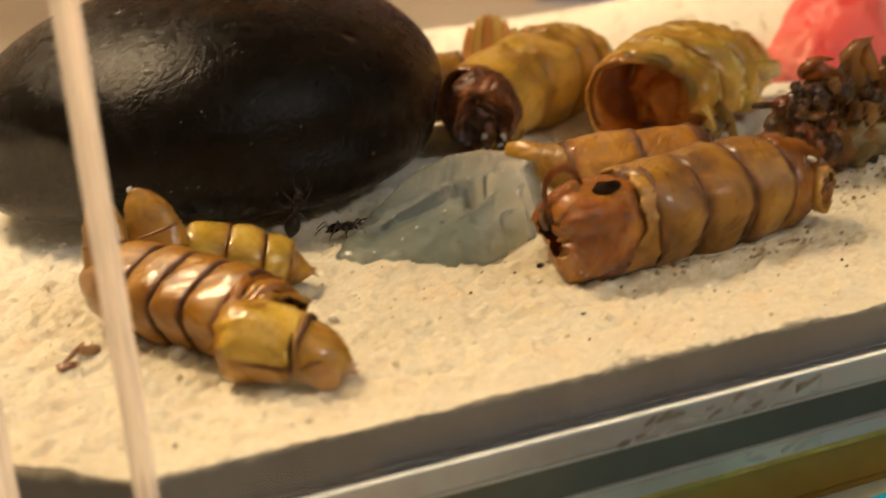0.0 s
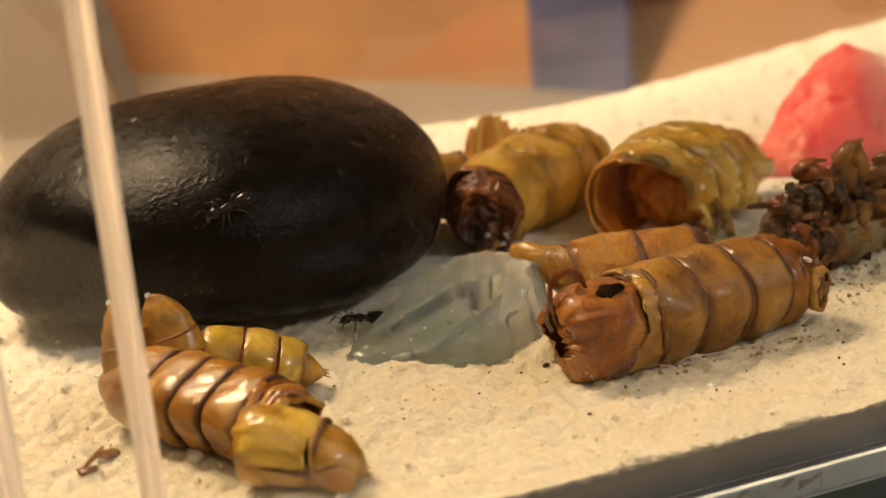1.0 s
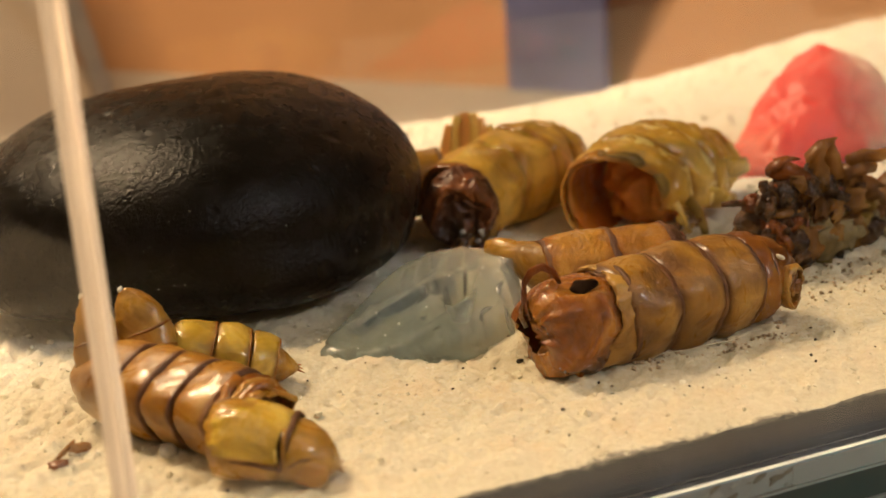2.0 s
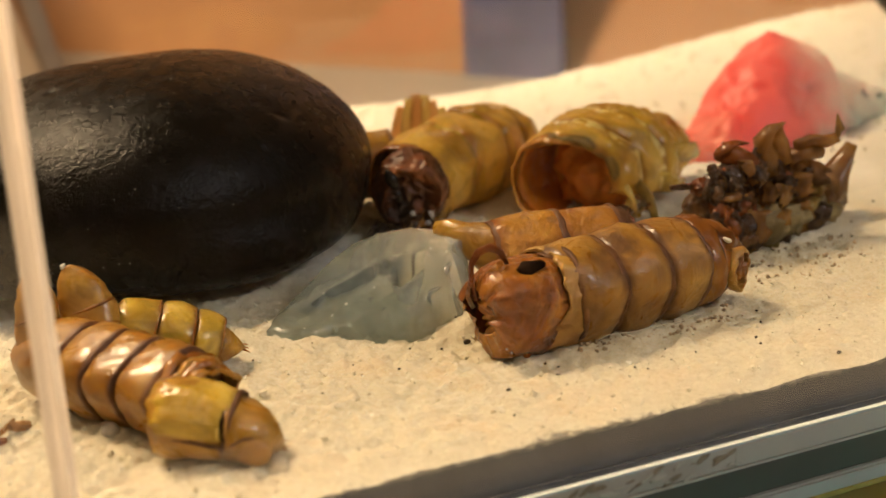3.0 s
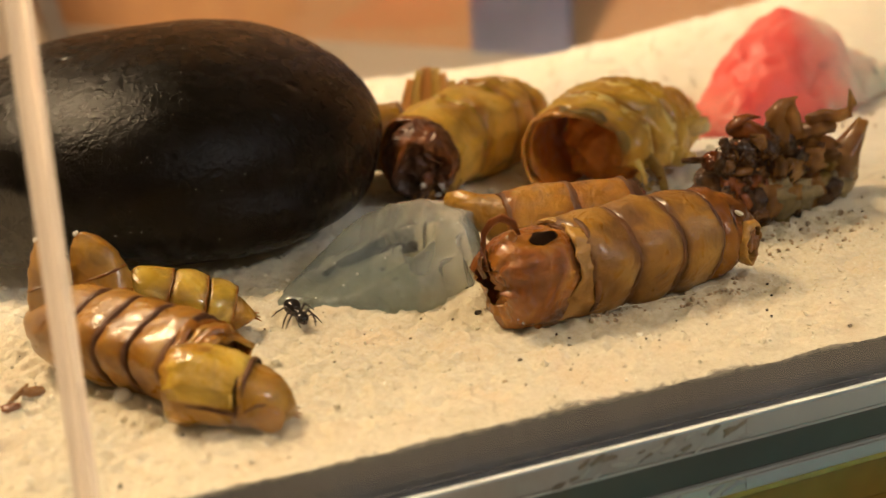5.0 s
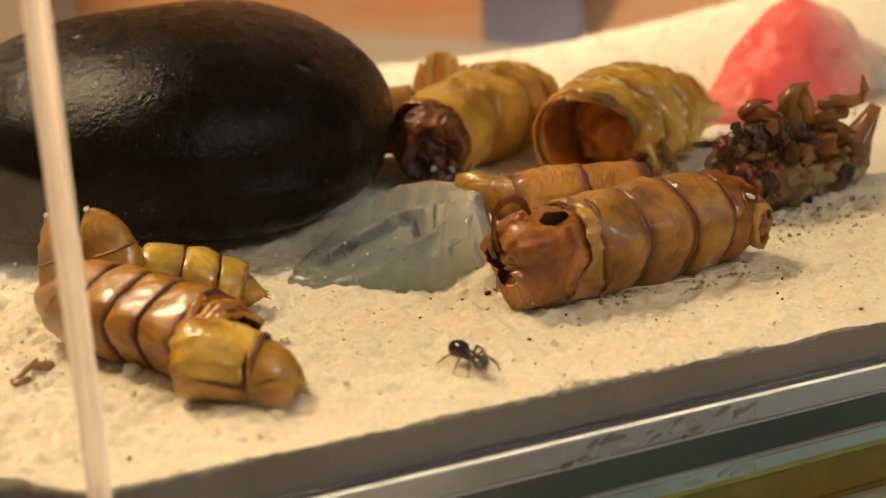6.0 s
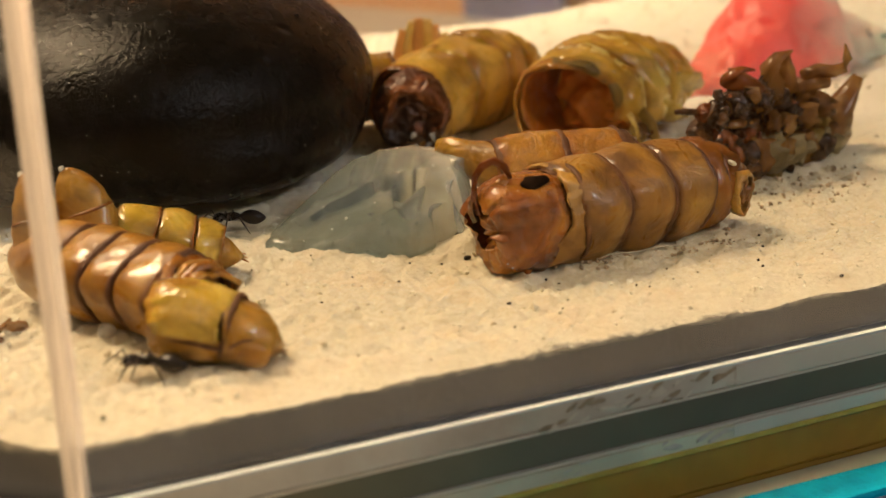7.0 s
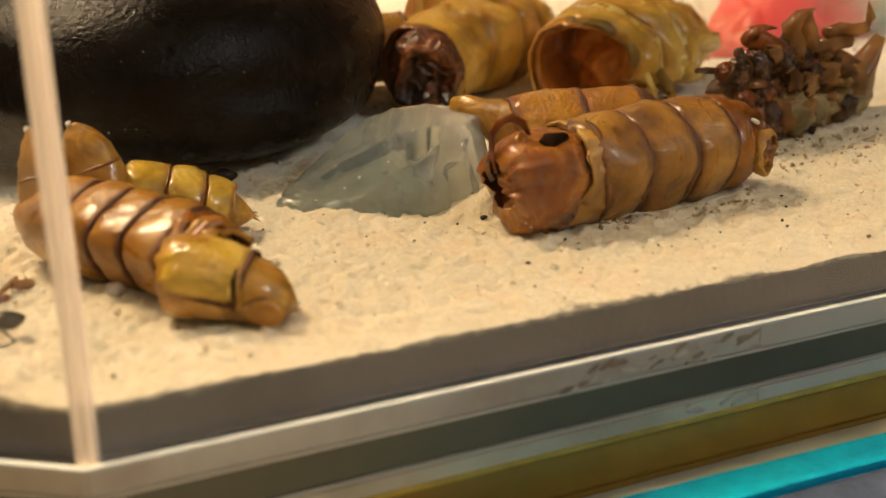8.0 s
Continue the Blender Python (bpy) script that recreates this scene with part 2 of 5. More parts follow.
def glow_through(name, colour, clear=True):
    """Thin cloudy plastic that lets light from behind through."""
    m, t, p, co = material(name)
    p.inputs["Base Color"].default_value, p.inputs["Roughness"].default_value = (*colour, 1), 0.25
    st = t.nodes.new("ShaderNodeMapping")
    st.inputs["Scale"].default_value = (1, 1, 0.02)
    t.links.new(co, st.inputs["Vector"])
    streak = noise_node(t, st.outputs[0], 2500, 3, 0.6)
    c = ramp(t, streak, [(0.3, tuple(v * 0.7 for v in colour)), (0.7, colour)])
    t.links.new(c, p.inputs["Base Color"])
    tr = t.nodes.new("ShaderNodeBsdfTranslucent")
    t.links.new(c, tr.inputs[0])
    cl = t.nodes.new("ShaderNodeBsdfTransparent")
    mx, my = t.nodes.new("ShaderNodeMixShader"), t.nodes.new("ShaderNodeMixShader")
    mx.inputs[0].default_value = 0.6
    t.links.new(p.outputs[0], mx.inputs[1])
    t.links.new(tr.outputs[0], mx.inputs[2])
    if clear:
        t.links.new(ramp(t, streak, [(0.35, (0.45,) * 3), (0.65, (0.1,) * 3)]), my.inputs[0])
    else:
        my.inputs[0].default_value = 0.0
    t.links.new(mx.outputs[0], my.inputs[1])
    t.links.new(cl.outputs[0], my.inputs[2])
    t.links.new(my.outputs[0], t.nodes["Material Output"].inputs[0])
    return m


def shaded_side_material():
    """Grey sand side with its shade put into the colour, sandy near the top."""
    m, t, p, co = material("shaded_sand_side")
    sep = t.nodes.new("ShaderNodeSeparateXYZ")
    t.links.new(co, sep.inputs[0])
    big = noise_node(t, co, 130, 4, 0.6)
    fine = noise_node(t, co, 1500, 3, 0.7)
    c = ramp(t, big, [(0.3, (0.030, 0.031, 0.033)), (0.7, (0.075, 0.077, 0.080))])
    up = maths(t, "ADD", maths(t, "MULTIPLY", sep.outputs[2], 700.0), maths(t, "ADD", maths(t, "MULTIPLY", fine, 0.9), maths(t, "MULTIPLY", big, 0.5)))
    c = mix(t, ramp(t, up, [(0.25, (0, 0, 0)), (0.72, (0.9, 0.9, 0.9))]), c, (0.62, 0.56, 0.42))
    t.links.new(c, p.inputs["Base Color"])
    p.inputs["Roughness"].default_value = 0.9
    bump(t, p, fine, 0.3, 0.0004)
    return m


SAND_SIDE = shaded_side_material()
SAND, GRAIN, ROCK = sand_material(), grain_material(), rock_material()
CLEAR = acrylic("clear_acrylic", (0.985, 0.985, 0.975))
SEAM = glow_through("cloudy_seam", (0.92, 0.84, 0.74))
CRYSTAL = frosted("clear_crystal", (0.85, 0.83, 0.78), 0.6, 0.15, 500)
EDGE = plain("cloudy_cut_edge", (0.95, 0.83, 0.64), 0.4, 90, 0.35, 0.25, 0.0, 0.0008)
PALE_EDGE = plain("frosted_pale_edge", (0.94, 0.88, 0.72), 0.2, 60, 0.1, 0.1)
GLUE = plain("dried_glue", (0.50, 0.40, 0.25), 0.3, 400, 0.5, 0.4)
GREEN_EDGE = plain("dark_green_edge", (0.19, 0.195, 0.125), 0.35, 60, 0.2)
MILKY = plain("milky_plastic", (0.95, 0.82, 0.56), 0.5, 80, 0.35, 0.2)
YELLOW_EDGE = plain("yellow_lit_edge", (0.80, 0.56, 0.10), 0.15, 200, 0.3)
CYAN_LINE = plain("pale_glint_line", (0.85, 0.98, 0.94), 0.12, 300, 0.1)


def gel_material():
    m, t, p, co = material("grey_water_gel")
    n = noise_node(t, co, 110, 3, 0.5, 0.6)
    f = noise_node(t, co, 1100, 4, 0.6)
    streak = noise_node(t, co, 420, 5, 0.65, 1.2)
    # the broken side is whiter and rougher than the worn slope
    sep = t.nodes.new("ShaderNodeSeparateXYZ")
    t.links.new(co, sep.inputs[0])
    side = maths(t, "ADD", maths(t, "MULTIPLY", sep.outputs[0], 90.0), maths(t, "MULTIPLY", streak, 1.1))
    side = ramp(t, side, [(0.45, (0, 0, 0)), (1.0, (1, 1, 1))])
    c = ramp(t, n, [(0.35, (0.27, 0.35, 0.36)), (0.65, (0.45, 0.53, 0.54))])
    c = mix(t, side, c, (0.74, 0.77, 0.74))
    t.links.new(c, p.inputs["Base Color"])
    t.links.new(ramp(t, n, [(0.3, (0.72,) * 3), (0.7, (0.92,) * 3)]), p.inputs["Transmission Weight"])
    p.inputs["Roughness"].default_value, p.inputs["IOR"].default_value = 0.27, 1.34
    p.inputs["Specular IOR Level"].default_value = 0.45
    bump(t, p, maths(t, "ADD", n, maths(t, "MULTIPLY", f, 0.07)), 0.2, 0.0005)
    return m


GEL = gel_material()


def jelly_material():
    m, t, p, co = material("red_jelly")
    sep = t.nodes.new("ShaderNodeSeparateXYZ")
    t.links.new(co, sep.inputs[0])
    wob = noise_node(t, co, 120, 3, 0.5)
    f = maths(t, "ADD", maths(t, "MULTIPLY", sep.outputs[0], 32.0), maths(t, "MULTIPLY", wob, 0.7))
    c = ramp(t, f, [(0.12, (1.0, 0.20, 0.15)), (0.25, (1.0, 0.13, 0.11)), (0.58, (1.0, 0.17, 0.15)), (0.74, (0.98, 0.42, 0.34)), (0.95, (0.90, 0.68, 0.54))])
    t.links.new(c, p.inputs["Base Color"])
    p.inputs["Roughness"].default_value = 0.5
    p.inputs["Subsurface Weight"].default_value = 0.9
    p.inputs["Subsurface Radius"].default_value = (1.0, 0.4, 0.35)
    p.inputs["Subsurface Scale"].default_value = 0.010
    bump(t, p, noise_node(t, co, 300, 4), 0.2, 0.0008)
    return m


JELLY = jelly_material()
WOOD = plain("brown_board", (0.60, 0.315, 0.15), 0.6, 14, 0.1, 0.2)
WOOD_BASE = plain("dark_brown_wood", (0.54, 0.31, 0.034), 0.45, 40, 0.5, 0.3)
TABLE = plain("pale_table", (0.44, 0.40, 0.34), 0.5, 20, 0.12)
BLUE_TAPE = plain("blue_violet_card", (0.17, 0.19, 0.42), 0.6, 30, 0.25)
CYAN = plain("cyan_plastic", (0.002, 0.58, 1.0), 0.18, 250, 0.25, 0.6)
NAVY = plain("navy_fabric", (0.05, 0.075, 0.14), 0.6, 300, 0.4, 0.4)
PLASTER = plain("warm_plaster", (0.34, 0.29, 0.22), 0.8, 6, 0.08)
# pale colour of the added sheet that brightens the box front
REFLECTOR = plain("cream_reflector", (0.76, 0.69, 0.55), 0.8, 40, 0.12, 0.3)

PAPER = glow_through("cream_paper", (0.97, 0.87, 0.74), False)
GREY_TUBE = plain("grey_plastic", (0.48, 0.42, 0.36), 0.35, 80, 0.15)


# ---------------------------------------------------------------- building helpers (lengths in millimetres)
def thing(name, at, label, category, group="", kind=""):
    ob = new(name)
    ob.location = Vector(at) * MM
    ob.empty_display_size = 0.002
    return tagged(ob, label, category, group, kind)


def origin(ob):
    o = Vector((0, 0, 0))
    while ob is not None:
        o += ob.location
        ob = ob.parent
    return o


def part(name, bm, mat, parent=None, label="", smooth=True):
    """Links a bmesh, in millimetres of the world, as one mesh object under parent."""
    o = origin(parent)
    for v in bm.verts:
        v.co = v.co * MM - o
    me = bpy.data.meshes.new(name)
    bm.normal_update()
    bm.to_mesh(me)
    bm.free()
    for f in me.polygons:
        f.use_smooth = smooth
    me.materials.append(mat)
    ob = new(name, me)
    ob.parent = parent
    return tagged(ob, label)


def mesh_thing(name, bm, mat, at, label, category, group="", kind="", smooth=True):
    """A thing of one mesh with its origin at at."""
    for v in bm.verts:
        v.co = (v.co - Vector(at)) * MM
    me = bpy.data.meshes.new(name)
    bm.normal_update()
    bm.to_mesh(me)
    bm.free()
    for f in me.polygons:
        f.use_smooth = smooth
    me.materials.append(mat)
    ob = new(name, me)
    ob.location = Vector(at) * MM
    return tagged(ob, label, category, group, kind)


def wob(p, scale, amount, seed=0.0):
    q = Vector(p) * scale + Vector((seed * 7.3, seed * 3.1, seed * 11.7))
    return noise.noise_vector(q) * amount


def sleeve(bm, rings, around=36, thick=0.18, arc=(0, 360), seed=0.0, rough=0.12, freq=0.45, ragged=0.0, up=(0, 0, 1), solid=False, square=2.0, turn=0, shear=None, wrinkle=0.0):
    """A tube of skin through rings (centre, radius across, radius upward). With walls of its own thickness; arc opens it along one side."""
    full = arc[1] - arc[0] >= 359
    cols = around if full else around + 1
    cs = [Vector(r[0]) for r in rings]
    outer, inner = [], []
    for i, (c, ra, rb) in enumerate(rings):
        d = (cs[min(i + 1, len(cs) - 1)] - cs[max(i - 1, 0)]).normalized()
        side = d.cross(Vector(up)).normalized()
        top = side.cross(d).normalized()
        ro, ri = [], []
        for k in range(cols):
            a = radians(arc[0] + (arc[1] - arc[0]) * k / around)
            w = a + radians(turn)
            q = (abs(math.cos(w)) ** square + abs(math.sin(w)) ** square) ** (-1 / square)
            e = (side * (math.cos(a) * ra) + top * (math.sin(a) * rb)) * q * (1.0 - 0.06 * (square - 2.0))
            p = cs[i] + e
            p = p + wob(p, freq, rough, seed) + wob(p, freq * 2.6, rough * 0.42, seed + 5) + wob(p, freq * 6.0, rough * 0.14, seed + 8)
            if wrinkle:
                p = p + e.normalized() * (wrinkle * (abs(noise.noise(Vector((a * 4.5, seed * 5.1, i * 0.12)))) + 0.5 * abs(noise.noise(Vector((a * 11.0, seed * 2.3, i * 0.2)))) - 0.25))
            if shear:
                p = p + d * shear(a, i)
            if ragged and i in (0, len(rings) - 1):
                p = p + d * (noise.noise(Vector((k * 0.45, seed * 9, i))) * ragged)
            ro.append(bm.verts.new(p))
            if not solid:
                ri.append(bm.verts.new(p - e.normalized() * thick))
        outer.append(ro)
        inner.append(ri)

    def strip(a, b, flip):
        n = cols if full else cols - 1
        for k in range(n):
            j = (k + 1) % cols
            q = (a[k], a[j], b[j], b[k])
            bm.faces.new(q[::-1] if flip else q)

    for i in range(len(rings) - 1):
        strip(outer[i], outer[i + 1], False)
        if not solid:
            strip(inner[i], inner[i + 1], True)
    if solid:
        bm.faces.new(outer[0][::-1])
        bm.faces.new(outer[-1])
    else:
        strip(outer[0], inner[0], True)
        strip(outer[-1], inner[-1], False)
        if not full:
            for k in (0, cols - 1):
                for i in range(len(rings) - 1):
                    q = (outer[i][k], outer[i + 1][k], inner[i + 1][k], inner[i][k])
                    bm.faces.new(q if k == 0 else q[::-1])
    return bm


def along(a, b, s):
    return tuple(a[i] + (b[i] - a[i]) * s for i in range(3))


def blob(bm, centre, radii, turn=(0, 0, 0), seed=0.0, rough=0.08, freq=0.5, power=2.0, sub=4):
    """A rounded lump: a superellipsoid with an uneven skin."""
    n0 = len(bm.verts)
    bmesh.ops.create_icosphere(bm, subdivisions=sub, radius=1.0)
    bm.verts.ensure_lookup_table()
    m = pose(0, 0, 0, *turn).to_3x3()
    for v in bm.verts[n0:]:
        d = v.co.normalized()
        k = (abs(d.x) ** power + abs(d.y) ** power + abs(d.z) ** power) ** (-1 / power)
        p = Vector((d.x * k * radii[0], d.y * k * radii[1], d.z * k * radii[2]))
        p = m @ p + Vector(centre)
        v.co = p + wob(p, freq, rough, seed)
    return bm


def crumple(bm, centre, radii, seed=0.0, rough=0.8, freq=0.7, sub=5):
    """A shrivelled lump with sharp creases."""
    n0 = len(bm.verts)
    bmesh.ops.create_icosphere(bm, subdivisions=sub, radius=1.0)
    bm.verts.ensure_lookup_table()
    for v in bm.verts[n0:]:
        d = v.co.normalized()
        e = Vector((d.x * radii[0], d.y * radii[1], d.z * radii[2]))
        q = (e + Vector(centre)) * freq + Vector((seed * 3.7, seed * 1.9, seed * 5.3))
        k = abs(noise.noise(q)) + 0.5 * abs(noise.noise(q * 2.3)) + 0.25 * abs(noise.noise(q * 5.1))
        v.co = Vector(centre) + e * max(0.25, 1 - rough * (0.55 - k))
    return bm


def limb(bm, pts, radii, around=8):
    """A closed tapering rod through points."""
    sleeve(bm, [(p, r, r) for p, r in zip(pts, radii)], around=around, solid=True, rough=0.0)
    return bm


def box(bm, lo, hi):
    r = bmesh.ops.create_cube(bm, size=1.0)
    for v in r["verts"]:
        v.co = Vector([lo[i] + (v.co[i] + 0.5) * (hi[i] - lo[i]) for i in range(3)])
    return bm


def bevelled(bm, width, segments=2):
    bmesh.ops.bevel(bm, geom=bm.edges[:], offset=width, segments=segments, affect="EDGES", profile=0.6)
    return bm


def prism(bm, pts, z0, z1):
    lo = [bm.verts.new((x, y, z0)) for x, y in pts]
    hi = [bm.verts.new((x, y, z1)) for x, y in pts]
    n = len(pts)
    bm.faces.new(lo[::-1])
    bm.faces.new(hi)
    for i in range(n):
        bm.faces.new((lo[i], lo[(i + 1) % n], hi[(i + 1) % n], hi[i]))
    return bm


# ---------------------------------------------------------------- room and table
def room():
    for name, lo, hi in (("wall_north", (-2000, 2000, -780), (2000, 2100, 1700)), ("wall_south", (-2000, -2100, -780), (2000, -2000, 1700)),
                         ("wall_east", (2000, -2100, -780), (2100, 2100, 1700)), ("wall_west", (-2100, -2100, -780), (-2000, 2100, 1700)),
                         ("floor", (-2100, -2100, -880), (2100, 2100, -780)), ("ceiling", (-2100, -2100, 1700), (2100, 2100, 1800))):
        mesh_thing(name, box(bmesh.new(), lo, hi), PLASTER if name != "floor" else WOOD_BASE, (0, 0, lo[2]), "plain warm plaster " + name.split("_")[0] + " of the room", name.split("_")[0], kind="structure", smooth=False)
    table = thing("table", (200, 300, -780), "pale smooth table under the acrylic box", "table")
    part("tabletop", bevelled(box(bmesh.new(), (-500, -8, -55), (900, 900, -30)), 3), TABLE, table, smooth=False)
    for x in (-450, 850):
        for y in (20, 850):
            part("leg", bevelled(box(bmesh.new(), (x - 25, y - 25, -780), (x + 25, y + 25, -55)), 3), TABLE, table, smooth=False)


room()


def background():
    # a brown board standing behind the box, with a violet-blue card on it
    a, b = Vector((-40, 772, 0)), Vector((272, 215, 0))
    d = (b - a).normalized()
    n = Vector((d.y, -d.x, 0))
    if n.y > 0:
        n = -n

    def slab(s0, s1, z0, z1, front, back, lean):
        bm = bmesh.new()
        prism(bm, [tuple((a + d * s + n * f)[:2]) for s, f in ((s0, front), (s1, front), (s1, back), (s0, back))], z0, z1)
        for v in bm.verts:
            v.co -= n * lean * (v.co.z + 30)
        bmesh.ops.recalc_face_normals(bm, faces=bm.faces)
        return bm
    mesh_thing("board", slab(-200, (b - a).length, -30, 320, 0, -12, 0.45), WOOD, (a.x, a.y, -30), "brown wooden board leaning back behind the box", "board", smooth=False)
    mesh_thing("card", slab(445, 480, -30, 260, 4, 0.6, 0.0), BLUE_TAPE, (a.x + d.x * 460, a.y + d.y * 460, -30), "violet-blue card standing before the brown board", "card", smooth=False)


background()

# footprint of the box: inner corners, cut at 37 degrees
INNER = [(6.3, 69.9), (213.7, 69.9), (220, 74.6), (220, 182.4), (213.7, 187.1), (6.3, 187.1), (0, 182.4), (0, 74.6)]


def offset(poly, d):
    out = []
    n = len(poly)
    for i in range(n):
        p0, p1, p2 = Vector(poly[i - 1]), Vector(poly[i]), Vector(poly[(i + 1) % n])
        n1 = Vector(((p1 - p0).y, -(p1 - p0).x)).normalized()
        n2 = Vector(((p2 - p1).y, -(p2 - p1).x)).normalized()
        k = d / (1 + n1.dot(n2))
        out.append(tuple(p1 + (n1 + n2) * k))
    return out


WALL = 1.4
OUTER = offset(INNER, WALL)


def acrylic_box():
    ob = thing("acrylic_box", (110, 128, -8.65), "clear acrylic box with cut corners, open at the top", "box")
    n = len(INNER)
    for i in range(n):
        j = (i + 1) % n
        ends = []
        for p, q in ((INNER[i], INNER[j]), (OUTER[i], OUTER[j])):
            p, q = Vector(p), Vector(q)
            u = (q - p).normalized() * 0.38
            ends.append((tuple(p + u), tuple(q - u)))
        (a, b), (c, d) = ends
        bm = prism(bmesh.new(), [c, d, b, a], -3.05, 62)
        w = part("wall_panel", bm, CLEAR, ob, smooth=False)
        w.visible_shadow = False
        # glued seam where two panels meet
        ui = (Vector(INNER[j]) - Vector(INNER[i])).normalized() * 0.5
        up = (Vector(INNER[i - 1]) - Vector(INNER[i])).normalized() * 0.5
        vi, vo = Vector(INNER[i]), Vector(OUTER[i])
        bm = prism(bmesh.new(), [tuple(vo + up), tuple(vo), tuple(vo + ui), tuple(vi + ui), tuple(vi), tuple(vi + up)], -3.05, 62)
        s = part("glued_seam", bm, SEAM, ob, "cloudy glued corner seam", smooth=False)
        s.visible_shadow = False
    for name, grow, z0, z1, mat, label in (("floor_plate", 0.25, -4.85, -3.12, EDGE, "milky clear floor plate with a bright cut edge"),
                                           ("middle_plate", 0.1, -7.3, -4.86, GREEN_EDGE, "dark green tinted plate"),
                                           ("bottom_plate", 0.35, -8.65, -7.31, MILKY, "milky clear bottom plate")):
        bm = prism(bmesh.new(), offset(INNER, WALL + grow), z0, z1)
        bmesh.ops.bevel(bm, geom=[e for e in bm.edges], offset=0.16, segments=2, affect="EDGES")
        part(name, bm, mat, ob, label, smooth=False)
    # the first strip paints in the light caught by the floor plate's top bevel
    for name, grow, z0, z1, mat in (("bevel_glint", 0.3, -3.26, -3.1, CYAN_LINE), ("lower_bead", 0.3, -4.98, -4.8, PALE_EDGE), ("middle_bead", 0.28, -7.38, -7.24, PALE_EDGE), ("yellow_edge", 0.42, -8.75, -8.4, YELLOW_EDGE)):
        lo = offset(INNER, WALL + grow)
        hi = offset(INNER, WALL - 0.1)
        bm = bmesh.new()
        for i in range(n):
            j = (i + 1) % n
            prism(bm, [lo[i], lo[j], hi[j], hi[i]], z0, z1)
        part(name, bm, mat, ob, smooth=False)
    # from here on the front edges are frosted; dried glue breaks up the joint
    for y, z0, z1 in ((68.19, -4.74, -3.3), (68.09, -8.32, -7.42)):
        part("frosted_edge", bevelled(box(bmesh.new(), (47.0, y, z0), (212, y + 0.2, z1)), 0.08), PALE_EDGE, ob, "pale frosted stretch of the cut edge", smooth=False)
    rng = random.Random(15)
    for k in range(46):
        low = k % 3 == 2
        x = 47.2 - 14 * rng.random() ** 1.5
        z = rng.uniform(-8.2, -7.5) if low else rng.uniform(-4.7, -3.4)
        r = rng.uniform(0.1, 0.42)
        bm = blob(bmesh.new(), (x, 68.1 if low else 68.2, z), (r * 1.9, 0.025, r * 0.55), (0, rng.uniform(-40, 10), 0), k, 0.1, 1.8, sub=2)
        part("glue_mark", bm, (PALE_EDGE, GLUE, EDGE)[k % 3], ob, "dried glue mark")


acrylic_box()


def stand():
    ob = thing("wooden_stand", (110, 128, -30), "dark brown wooden stand under the box", "stand")
    part("top_board", bevelled(prism(bmesh.new(), offset(INNER, 1.3), -12.0, -8.76), 0.3), WOOD_BASE, ob, smooth=False)
    part("foot_board", bevelled(prism(bmesh.new(), offset(INNER, 1.15), -30, -12.02), 0.3), WOOD_BASE, ob, smooth=False)
    tray = thing("blue_tray", (110, 50, -30), "cyan-rimmed navy tray on the table before the box", "tray")
    part("ledge", bevelled(prism(bmesh.new(), [(24, 67.3), (60, 65.9), (230, 65.3), (230, 68.55), (24, 68.55)], -30, -12.2), 0.2), MILKY, tray, "pale grey ledge", smooth=False)
    bm = prism(bmesh.new(), [(24, 63.6), (230, 60.4), (230, 65.2), (60, 65.8), (24, 67.2)], -14.5, -11.6)
    part("rim", bevelled(bm, 0.35), CYAN, tray, "bright cyan plastic rim", smooth=False)
    part("side", bevelled(prism(bmesh.new(), [(24, 50), (230, 50), (230, 60.3), (24, 63.5)], -30, -12.0), 0.4), NAVY, tray, "navy woven side", smooth=False)

stand()


# ---------------------------------------------------------------- sand
def smooth01(v):
    v = max(0.0, min(1.0, v))
    return v * v * (3 - 2 * v)


def sand_height(x, y):
    h = 6.6 * smooth01((x - 82) / 80) * smooth01((y - 128) / 58)
    h += 1.5 * math.exp(-((x - 39.0) ** 2 / 6 + (y - 89.4) ** 2 / 2.5))
    h += 1.1 * math.exp(-((x - 41.5) ** 2 / 5 + (y - 92.5) ** 2 / 5))
    h += 0.5 * math.exp(-((x - 24) ** 2 / 8 + (y - 97) ** 2 / 8))
    h += 0.25 * noise.noise((x * 0.16, y * 0.16, 3.0)) + 0.38 * noise.noise((x * 0.6, y * 0.6, 8.0)) + 0.34 * noise.noise((x * 1.25, y * 1.25, 2.0))
    return h


